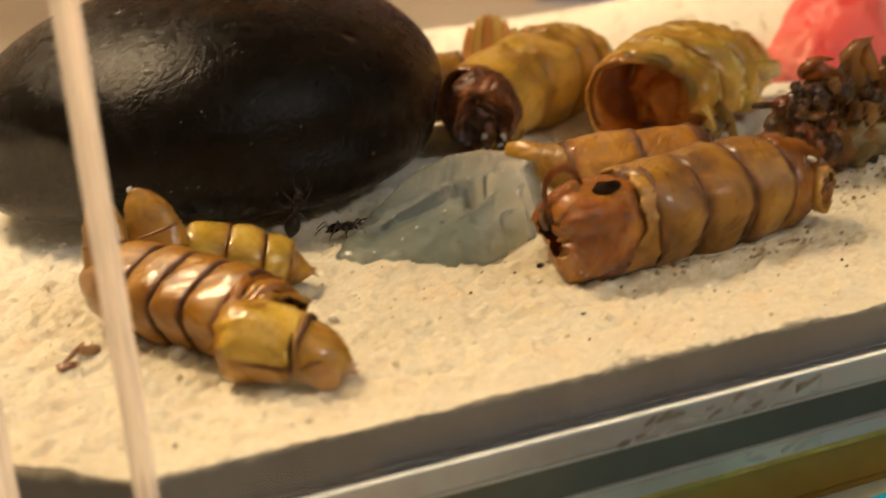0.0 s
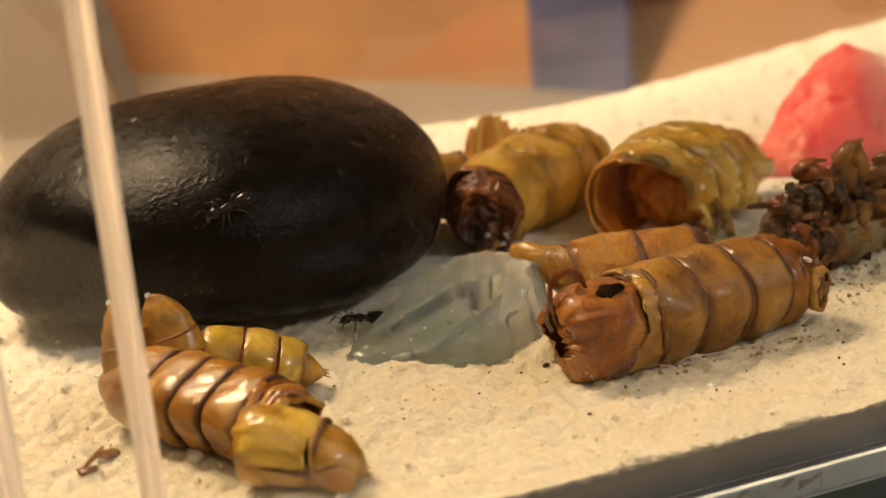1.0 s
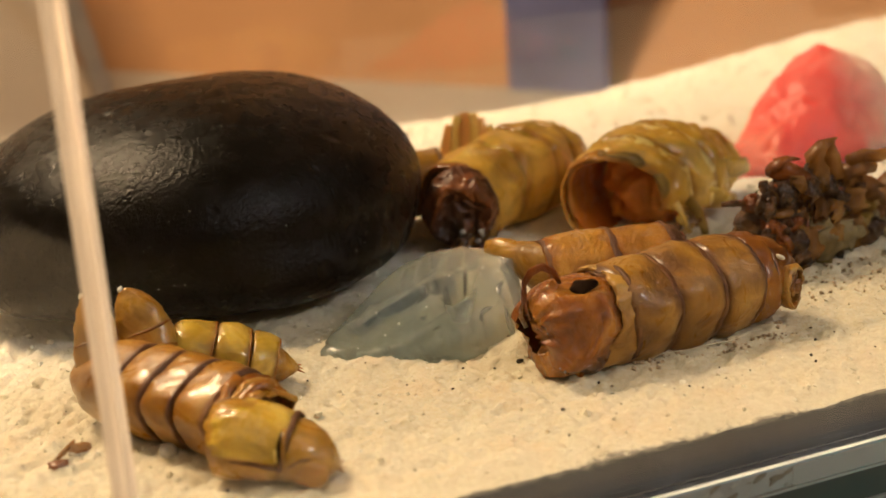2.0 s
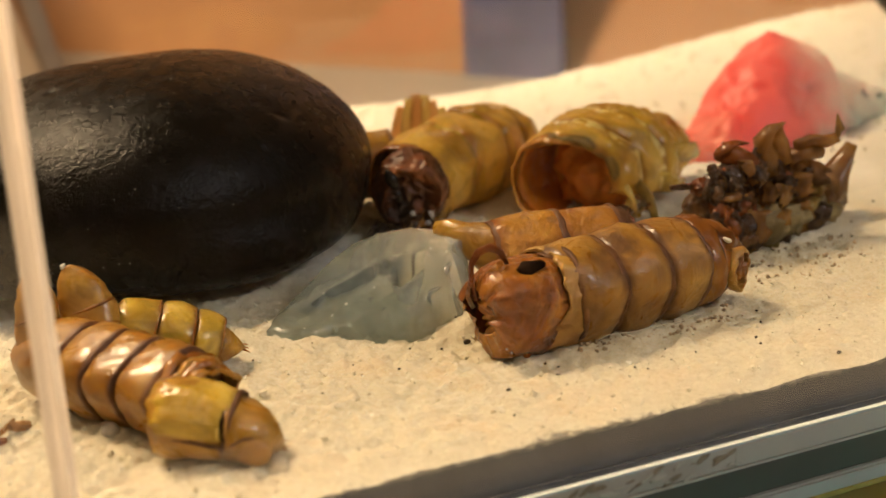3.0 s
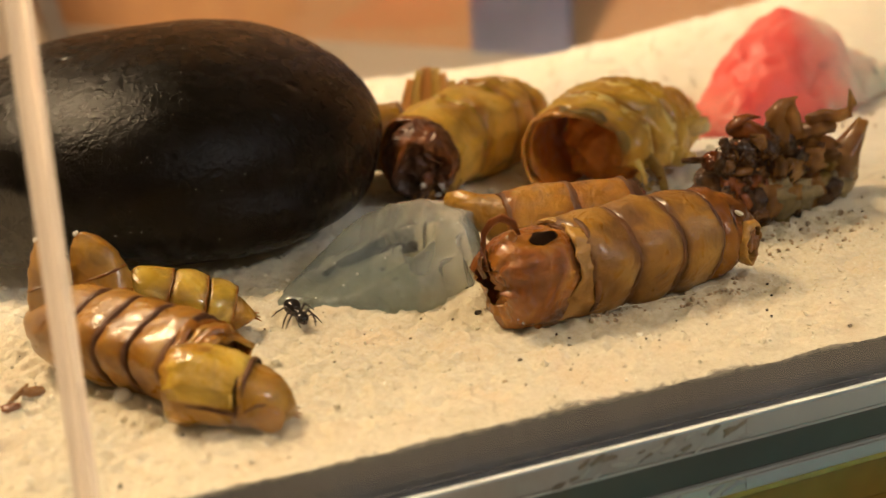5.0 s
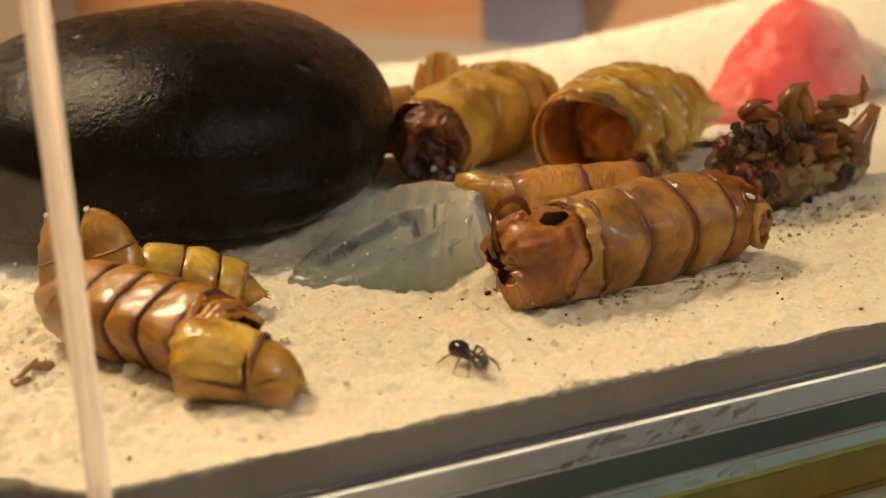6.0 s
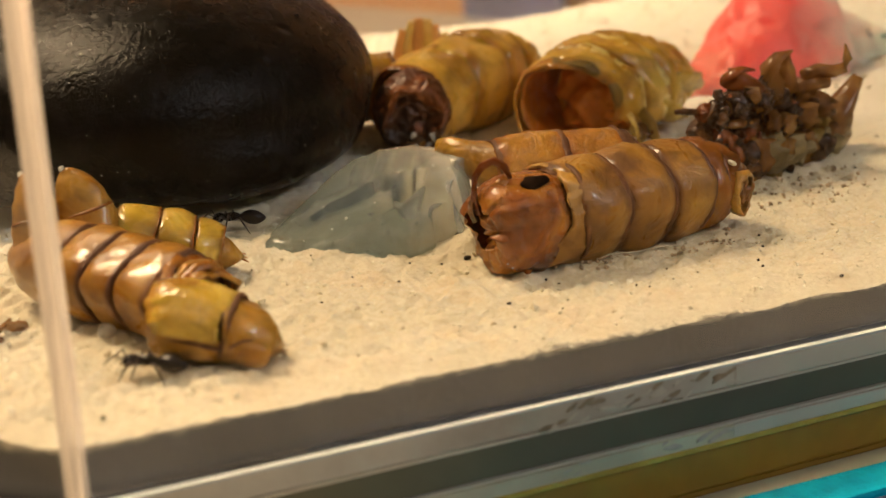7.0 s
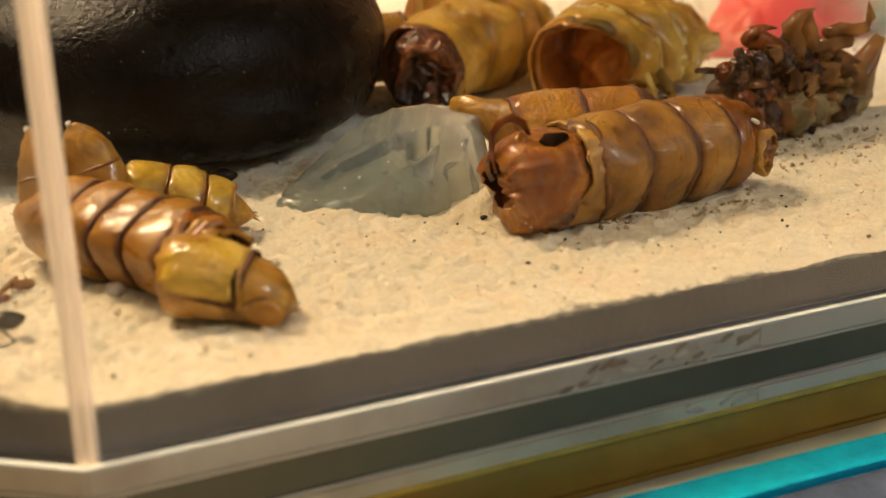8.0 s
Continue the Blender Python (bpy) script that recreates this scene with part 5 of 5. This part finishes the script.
def yellow_thorax():
    ob = thing("pupa_skin", (16, 77, 0), "olive-gold pupa head and thorax lying on the sand", "pupa skin", "pupa skins")
    rings = [((13.0, 79.4, 2.6), 2.2, 2.3), ((13.8, 78.9, 2.55), 2.45, 2.5), ((14.9, 78.2, 2.45), 2.55, 2.45), ((16.1, 77.4, 2.15), 2.4, 2.2), ((17.0, 76.9, 1.85), 2.1, 1.85), ((17.3, 76.7, 1.75), 1.8, 1.6)]
    part("thorax", sleeve(bmesh.new(), rings, 50, 0.2, seed=161, rough=0.2, freq=0.45, ragged=0.4), SKIN_GOLD, ob, "golden-brown lower thorax")
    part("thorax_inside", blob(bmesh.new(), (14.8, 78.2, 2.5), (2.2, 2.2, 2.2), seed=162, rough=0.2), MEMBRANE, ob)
    # yellow shield over the back, its hind edge torn into teeth
    rings = [((13.75, 78.9, 2.48), 2.36, 2.34), ((14.0, 78.75, 2.48), 2.5, 2.44), ((14.3, 78.55, 2.45), 2.58, 2.5), ((14.6, 78.35, 2.42), 2.62, 2.52), ((15.3, 77.9, 2.34), 2.6, 2.46), ((15.9, 77.55, 2.24), 2.54, 2.36), ((16.5, 77.2, 2.1), 2.42, 2.18), ((16.8, 77.0, 2.02), 2.26, 2.02)]

    def torn(w, i):
        return (0.0 if i else -1.0) * (0.35 * abs(math.sin(5.2 * w)) + 0.25 * abs(math.sin(11.7 * w + 1.0)))
    part("shield", sleeve(bmesh.new(), rings, 80, 0.16, (0, 205), 165, 0.2, shear=torn, wrinkle=0.06), SKIN_YELLOW, ob, "olive-yellow shield with a torn hind edge")
    # seam where the shield meets the wing case below it
    seam = [(12.4, 77.3, 1.9), (13.2, 76.5, 2.15), (14.1, 75.8, 2.0), (15.0, 75.25, 1.75), (15.7, 74.95, 1.6)]
    part("suture", limb(bmesh.new(), seam, [0.05, 0.12, 0.13, 0.12, 0.05], 8), MEMBRANE, ob, "dark suture")
    # head with a broad cheek plate and spiked tip
    rings = [((16.6, 77.1, 1.95), 2.05, 1.85), ((17.0, 76.85, 1.9), 2.25, 1.95), ((17.5, 76.5, 1.75), 2.15, 1.8), ((18.1, 76.1, 1.5), 1.8, 1.5), ((18.7, 75.75, 1.15), 1.2, 1.05), ((19.1, 75.55, 0.9), 0.6, 0.55), ((19.3, 75.45, 0.8), 0.2, 0.2)]
    head = part("head", sleeve(bmesh.new(), rings, 50, 0.2, seed=163, rough=0.14, solid=True), SKIN_GOLD, ob, "golden-brown pointed head")
    part("cheek", blob(bmesh.new(), (17.15, 75.05, 1.15), (1.35, 0.6, 0.85), (0, 18, -32), 166, 0.12, 0.6, power=2.5), SKIN_AMBER, head)
    pts = [(15.85, 75.2, 1.2), (16.1, 74.8, 1.75), (16.75, 74.6, 2.05), (17.5, 74.72, 1.95), (18.2, 75.0, 1.5)]
    part("suture", limb(bmesh.new(), pts, [0.04, 0.09, 0.1, 0.09, 0.03], 8), MEMBRANE, head, "dark cheek suture")
    for k, (dy, dz) in enumerate(((0.15, 0.18), (-0.12, 0.0), (0.1, -0.2))):
        part("spike", limb(bmesh.new(), [(19.1, 75.5 + dy, 0.8 + dz), (19.4, 75.35 + dy, 0.75 + 1.4 * dz), (19.62, 75.25 + dy, 0.72 + 1.7 * dz)], [0.12, 0.06, 0.015], 6), SKIN_RED, head)
    # slit between shield and head
    rings = [((16.74, 77.04, 2.08), 2.30, 2.12), ((16.84, 76.98, 2.05), 2.36, 2.16), ((16.94, 76.92, 2.01), 2.30, 2.08)]
    part("suture", sleeve(bmesh.new(), rings, 60, 0.1, (-20, 200), 163, 0.12), MEMBRANE, ob, "dark suture between thorax and head")
    c0, d0 = Vector((16.85, 76.98, 2.03)), Vector((-0.53, -0.84, 0)).normalized()
    slit = [tuple(c0 + d0 * math.cos(w) * 2.36 + Vector((0.05, -0.03, math.sin(w) * 2.17))) for w in (0.05, 0.25, 0.5, 0.75, 0.95)]
    # black rod laid on the surface as the slit's shade
    part("slit", limb(bmesh.new(), slit, [0.04, 0.16, 0.22, 0.16, 0.04], 10), SHADE_BLACK, ob, "black rod standing in for an open slit")
    for off, mat, rr in ((-0.26, SKIN_CREAM, 0.13), (0.24, SKIN_GOLD, 0.16)):
        pts = [tuple(c0 + Vector((0.84, -0.53, -0.13)) * off + d0 * math.cos(w) * 2.38 + Vector((0, 0, math.sin(w) * 2.2))) for w in (0.0, 0.25, 0.5, 0.75, 1.0)]
        part("fold", limb(bmesh.new(), pts, [0.04, rr, rr * 1.15, rr, 0.04], 10), mat, ob)


yellow_thorax()


def small_pupa():
    ob = thing("pupa_skin", (17, 93, 0), "small shiny golden pupa tail with a pointed tip", "pupa skin", "pupa skins")
    a, b = (13.3, 94.6, 3.75), (21.6, 92.2, 1.2)
    ringed(ob, "body_ring", a, b, (0.02, 0.34, 0.62, 0.85), lambda s: 1.75 + 1.2 * s * (1 - s) * 1.6 - 0.9 * max(0, s - 0.5), SKIN_YELLOW, 171, lip=0.1, rough=0.12, edge_mat=SKIN_RUST, square=2.8, turn=20, band=0.94, bulge=0.07)
    part("front_cap", blob(bmesh.new(), along(a, b, 0.06), (1.2, 1.7, 1.7), (0, 0, -15), 175, 0.15), SKIN_OLIVE, ob)
    rings = [(along(a, b, 0.8), 1.55, 1.5), (along(a, b, 0.9), 1.1, 1.1), (along(a, b, 0.98), 0.5, 0.5), (along(a, b, 1.03), 0.08, 0.08)]
    part("tail", sleeve(bmesh.new(), rings, 26, 0.1, seed=176, rough=0.08, solid=True), SKIN_GOLD, ob)

    for k, (dy, dz) in enumerate(((0.12, 0.2), (-0.15, -0.1), (0.0, 0.05))):
        part("tail_spike", limb(bmesh.new(), [(21.7, 92.15 + dy, 1.2 + dz), (21.95, 92.05 + 1.4 * dy, 1.1 + 1.4 * dz), (22.1, 92.0 + 1.6 * dy, 1.0 + 1.6 * dz)], [0.08, 0.045, 0.015], 6), SKIN_RED, ob)
    for k in range(7):
        s = 0.12 + 0.12 * k
        p = Vector(along(a, b, s)) + Vector((0.05, -0.2, 2.0 - 0.7 * max(0, s - 0.5)))
        part("bristle", limb(bmesh.new(), [tuple(p - Vector((0, 0, 0.5))), tuple(p), tuple(p + Vector((0.1 * (k % 3 - 1), 0, 0.22)))], [0.05, 0.045, 0.02], 5), SKIN_CREAM, ob)


small_pupa()


# ---------------------------------------------------------------- pale things beyond the box
LEAN, LEFT = 0.19, 44.0


def beyond():
    def leaning(bm):
        for v in bm.verts:
            v.co.x -= LEAN * (v.co.z - 20)
        return bm
    sheet = leaning(box(bmesh.new(), (-290, 420, -30), (LEFT, 420.6, 260)))
    for v in sheet.verts:
        v.co.y += 0.8 * (v.co.z + 30)
    mesh_thing("paper_sheet", sheet, PAPER, (-60, 420, -30), "cream paper sheet leaning behind the acrylic box", "paper", smooth=False)
    strip = leaning(bevelled(box(bmesh.new(), (LEFT + 0.4, 420, -30), (LEFT + 6.4, 424, 260)), 0.8))
    mesh_thing("plastic_post", strip, GREY_TUBE, (54, 422, -30), "grey plastic post leaning beside the cream paper sheet", "post")
    # out-of-view cream sheet, added to throw light onto the front plate edges
    mesh_thing("placemat", bevelled(box(bmesh.new(), (-200, -4, -30), (400, 48, -28.6)), 0.4), REFLECTOR, (100, 22, -30), "unseen cream sheet added to throw light onto the box front", "placemat", smooth=False)
    twig = thing("plant_scrap", (5.4, 87.5, 0), "small dark brown plant scrap on the sand", "scrap")
    part("stem", limb(bmesh.new(), [(4.2, 86.6, 0.3), (5.0, 87.6, 0.5), (5.8, 88.4, 0.8)], [0.1, 0.2, 0.1], 7), SKIN_HUSK, twig)
    part("husk", crumple(bmesh.new(), (6.0, 88.0, 0.4), (0.7, 0.4, 0.4), 7, 0.8, 1.2, 3), SKIN_HUSK, twig)
    part("husk", crumple(bmesh.new(), (4.4, 86.2, 0.3), (0.7, 0.4, 0.3), 8, 0.8, 1.2, 3), SKIN_RED, twig)

beyond()


def thread():
    pts = [(44.6 + 1.1 * k, 81.7 + 0.25 * math.sin(k * 0.9) + 0.05 * k, 0.42 + 0.1 * math.sin(k * 1.7)) for k in range(10)]
    mesh_thing("thread", limb(bmesh.new(), pts, [0.02] + [0.035] * 8 + [0.02], 7), GRAIN, (49, 82, 0), "thin pale thread lying beside the larva skin", "thread")


thread()


# ---------------------------------------------------------------- ants
def ant():
    ob = thing("ant", (0, 0, 0), "small shiny black ant with slender brown legs", "ant", "ants in the box")
    for name, c, r, tilt in (("head", (1.5, 0, 0.78), (0.52, 0.46, 0.36), 18), ("thorax", (0.5, 0, 0.86), (0.72, 0.32, 0.34), 4), ("waist", (-0.24, 0, 0.78), (0.16, 0.16, 0.28), 0), ("abdomen", (-1.22, 0, 0.82), (0.98, 0.62, 0.56), -6)):
        bm = blob(bmesh.new(), c, r, (0, tilt, 0), seed=3, rough=0.02, freq=2, power=2.1, sub=4)
        if name == "abdomen":
            for v in bm.verts:
                if v.co.x < -1.3:
                    f = 1 - 0.45 * min(1, (-1.3 - v.co.x) / 0.9) ** 1.5
                    v.co.y *= f
                    v.co.z = 0.82 + (v.co.z - 0.82) * f
        part(name, bm, ANT_BLACK, ob)
    for s in (1, -1):
        part("feeler", limb(bmesh.new(), [(1.85, 0.14 * s, 0.86), (2.2, 0.5 * s, 1.2), (2.62, 0.62 * s, 0.9), (2.95, 0.55 * s, 0.55)], [0.045, 0.05, 0.05, 0.035], 6), ANT_LEG, ob)
        part("jaw", limb(bmesh.new(), [(1.9, 0.16 * s, 0.62), (2.12, 0.12 * s, 0.55), (2.2, 0.02 * s, 0.5)], [0.1, 0.08, 0.03], 6), ANT_LEG, ob)
        for x, reach, fx in ((0.85, 1.35, 1.0), (0.5, 1.55, 0.05), (0.15, 1.75, -1.25)):
            hip = Vector((x, 0.2 * s, 0.66))
            pts = [(0, 0, 0), (fx * 0.35, 0.5 * s * reach / 1.5, 0.42), (fx * 0.72, 0.9 * s * reach / 1.5, -0.1), (fx * 1.0, 1.15 * s * reach / 1.5, -0.6)]
            bm = limb(bmesh.new(), pts, [0.09, 0.095, 0.06, 0.03], 7)
            for v in bm.verts:
                v.co *= MM
            me = bpy.data.meshes.new("leg")
            bm.to_mesh(me)
            bm.free()
            for f in me.polygons:
                f.use_smooth = True
            me.materials.append(ANT_LEG)
            leg = new("leg", me)
            leg.parent, leg.location = ob, hip * MM
    return ob


ANTS = [ant()]
ANTS.append(copy_thing(ANTS[0], pose(0.030, 0.148, 0.004)))
ANTS.append(copy_thing(ANTS[0], pose(0.024, 0.147, 0.004)))


def ant_pose(p, forward, up=(0, 0, 1)):
    u = Vector(up).normalized()
    f = Vector(forward)
    f = (f - u * f.dot(u)).normalized()
    m = Matrix((f, u.cross(f), u)).transposed().to_4x4()
    return Matrix.Translation(Vector(p) * MM) @ m


def head_to(deg, climb=0.0):
    return (math.cos(radians(deg)), math.sin(radians(deg)), climb)


# ground ant: seconds, x, y, z, heading
GROUND_ANT = [
    (0.0, 27.3, 100.0, 0.5, 160), (0.2, 28.0, 100.2, 0.5, 165), (0.4, 26.2, 99.4, 0.4, 190), (0.6, 25.4, 99.5, 0.4, 195), (0.8, 26.7, 101.6, 0.4, 180), (0.9, 27.6, 102.6, 0.4, 165),
    (1.0, 28.2, 102.3, 0.4, 150), (1.1, 28.3, 101.2, 0.4, 115), (1.2, 29.0, 100.9, 0.8, 80), (1.5, 32.0, 104.6, 0.6, 40), (1.9, 37.5, 109.5, 0.3, 45), (2.3, 41.5, 114.6, 0.3, 45), (2.5, 41.9, 115.0, 0.3, 55),
    (2.7, 41.6, 115.6, 0.3, 60), (3.0, 42.0, 116.4, 0.3, 65), (3.2, 41.8, 117.0, 0.3, 80), (3.4, 42.9, 118.2, 0.3, 110), (3.5, 42.8, 118.3, 0.3, 160), (3.6, 42.3, 117.5, 0.3, 215), (3.8, 37.0, 111.0, 0.3, 235),
    (4.0, 31.4, 106.6, 0.3, 215), (4.2, 28.0, 104.8, 0.3, 225), (4.4, 25.0, 98.0, 0.3, 240), (4.6, 23.6, 96.0, 0.4, 205), (4.7, 24.0, 95.2, 0.4, 195), (4.9, 24.5, 93.5, 0.3, 250), (5.3, 26.0, 85.0, 0.2, 285),
    (5.6, 27.6, 78.5, 0.2, 300), (5.8, 28.9, 75.6, 0.2, 325), (5.9, 29.7, 74.6, 0.2, 315), (6.0, 29.8, 75.0, 0.2, 275), (6.1, 29.0, 75.3, 0.2, 245), (6.2, 26.9, 76.1, 0.2, 205), (6.3, 25.0, 76.4, 0.2, 182),
    (6.4, 23.2, 75.5, 0.2, 190), (6.5, 21.4, 74.8, 0.2, 190), (6.6, 19.2, 73.6, 0.2, 185), (6.8, 15.0, 74.2, 0.2, 165), (7.0, 12.0, 76.6, 0.2, 140), (7.2, 11.3, 77.6, 0.2, 130), (7.4, 9.6, 79.4, 0.2, 145),
    (7.6, 7.6, 80.8, 0.2, 165), (7.8, 4.4, 81.0, 0.2, 185), (8.0, 3.2, 80.4, 0.2, 190)]
# ant that climbs down the pebble and crosses the gel: seconds, place, forward, up
SIDE = (0.86, -0.42, 0.25)
GEL_ANT = [
    (0.0, (31.0, 148.2, 0.4), head_to(-20), (0, 0, 1)), (1.4, (32.0, 148.0, 0.4), head_to(-15), (0, 0, 1)), (1.8, (41.0, 137.0, 5.0), head_to(-40, 0.6), (0.7, 0.3, 0.6)), (2.1, (43.0, 124.5, 10.5), head_to(-75, 0.2), (0.85, 0.1, 0.5)),
    (2.3, (41.6, 117.0, 10.6), head_to(-80, -0.9), SIDE), (2.5, (41.9, 116.4, 9.0), head_to(-60, -1.2), SIDE), (2.7, (42.4, 116.2, 7.3), (0.1, -0.1, -1), SIDE), (2.9, (42.6, 116.0, 5.4), (0.15, -0.1, -1), SIDE),
    (3.2, (43.2, 115.6, 2.6), head_to(-30, -1.0), (0.5, -0.4, 0.7)), (3.4, (44.0, 114.6, 0.9), head_to(-10), (0, 0, 1)), (3.7, (44.8, 113.4, 0.5), head_to(20), (0, 0, 1)), (4.0, (45.0, 112.4, 0.5), head_to(-25), (0, 0, 1)),
    (4.1, (43.6, 109.6, 1.0), head_to(-90, 0.3), (0, 0, 1)), (4.2, (41.4, 105.6, 3.0), head_to(-110, 0.6), (0, 0.3, 1)), (4.3, (39.6, 102.6, 4.6), head_to(-112), (0, 0, 1)), (4.4, (38.1, 99.6, 4.4), head_to(-115, -0.2), (0, -0.2, 1)),
    (4.6, (36.7, 98.3, 3.1), head_to(-130, -0.4), (-0.2, -0.3, 1)), (4.7, (36.6, 98.2, 3.0), head_to(-140, -0.4), (-0.2, -0.3, 1)), (4.9, (36.4, 99.2, 1.6), head_to(-150, -0.5), (0, 0, 1)), (5.3, (34.5, 100.6, 0.4), head_to(-175), (0, 0, 1)), (5.7, (31.5, 100.4, 0.2), head_to(185), (0, 0, 1)),
    (6.0, (29.8, 99.6, 0.3), head_to(200), (0, 0, 1)), (6.1, (29.1, 98.8, 0.6), head_to(205, 0.3), (0, 0, 1)), (6.2, (28.2, 97.7, 1.4), head_to(190), (0, 0, 1)), (6.3, (27.0, 97.6, 1.1), head_to(175), (0, 0, 1)), (6.4, (26.8, 97.6, 1.0), head_to(165), (0, 0, 1)),
    (6.5, (26.5, 98.6, 0.7), head_to(160), (0, 0, 1)), (6.6, (26.3, 100.4, 0.5), head_to(155), (0, 0, 1)), (6.8, (24.4, 100.8, 0.4), head_to(160), (0, 0, 1)), (7.0, (24.2, 101.8, 0.4), head_to(150), (0, 0, 1)),
    (7.2, (23.8, 102.6, 0.4), head_to(150), (0, 0, 1)), (7.5, (22.6, 103.0, 0.4), head_to(160), (0, 0, 1)), (8.0, (21.5, 103.2, 0.4), head_to(165), (0, 0, 1))]
# ant that walks over the pebble and down behind it
PEBBLE_ANT = [
    (0.0, (23.4, 103.4, 2.6), (0.2, 0, 1), (0.1, -1, -0.25)), (0.3, (25.2, 102.9, 5.4), (0.2, 0, 1), (0.15, -1, -0.15)), (0.5, (26.8, 103.0, 8.4), (0, 0.1, 1), (0.2, -0.96, 0.1)), (0.6, (25.9, 103.4, 10.0), (-0.2, 0.2, 1), (0.2, -0.9, 0.35)),
    (0.7, (24.9, 104.0, 11.4), (-0.6, 0.3, 0.8), (0.15, -0.82, 0.55)), (0.8, (23.5, 104.3, 11.9), (-1, 0.1, 0.3), (0.08, -0.78, 0.62)), (0.9, (21.2, 104.3, 12.0), (-1, 0, -0.1), (0.0, -0.76, 0.65)), (1.0, (19.0, 104.0, 11.4), (-1, 0, -0.3), (-0.1, -0.8, 0.6)),
    (1.1, (16.7, 104.1, 10.8), (-1, 0.05, -0.2), (-0.2, -0.82, 0.54)), (1.2, (15.2, 104.6, 10.6), (-1, 0.2, 0.0), (-0.28, -0.84, 0.46)), (1.5, (9.6, 108.8, 12.0), (-0.8, 0.6, 0.4), (-0.5, -0.65, 0.6)),
    (1.8, (5.6, 117.0, 14.0), (-0.2, 1, 0.1), (-0.75, -0.2, 0.63)), (2.2, (4.6, 128.0, 12.5), (0.1, 1, -0.4), (-0.86, 0.1, 0.5)), (2.7, (7.0, 143.0, 6.0), (0.4, 0.8, -0.8), (-0.7, 0.6, 0.3)), (3.2, (12.0, 151.5, 0.5), (0.8, 0.5, -0.1), (0, 0, 1)), (8.0, (16.0, 152.5, 0.5), (0.9, 0.2, 0), (0, 0, 1))]


def stride(leg, k, rows):
    """Swing one leg as the ant covers ground; alternate legs are half a step apart."""
    rest = leg.location.copy()
    keys, phase = [], (k % 2) * math.pi
    t, done, last = 0.0, 0.0, None
    while t < 8.001:
        for (t0, m0), (t1, m1) in zip(rows, rows[1:]):
            if t0 <= t <= t1:
                p = m0.translation.lerp(m1.translation, (t - t0) / (t1 - t0))
                break
        if last is not None:
            done += (p - last).length / MM
        last = p
        keys.append((t, Matrix.Translation(rest) @ pose(0, 0, 0, 9 * math.cos(done * 2.4 + phase), 0, 15 * math.sin(done * 2.4 + phase))))
        t = round(t + 0.1, 3)
    walk(leg, keys)


def motions():
    tracks = ([(t, ant_pose((x, y, z), head_to(h))) for t, x, y, z, h in GROUND_ANT],
              [(t, ant_pose(p, f, u)) for t, p, f, u in GEL_ANT], [(t, ant_pose(p, f, u)) for t, p, f, u in PEBBLE_ANT])
    for ob, rows in zip(ANTS, tracks):
        walk(ob, rows)
        for k, leg in enumerate([c for c in ob.children if c.name.startswith("leg")]):
            stride(leg, k, rows)


motions()
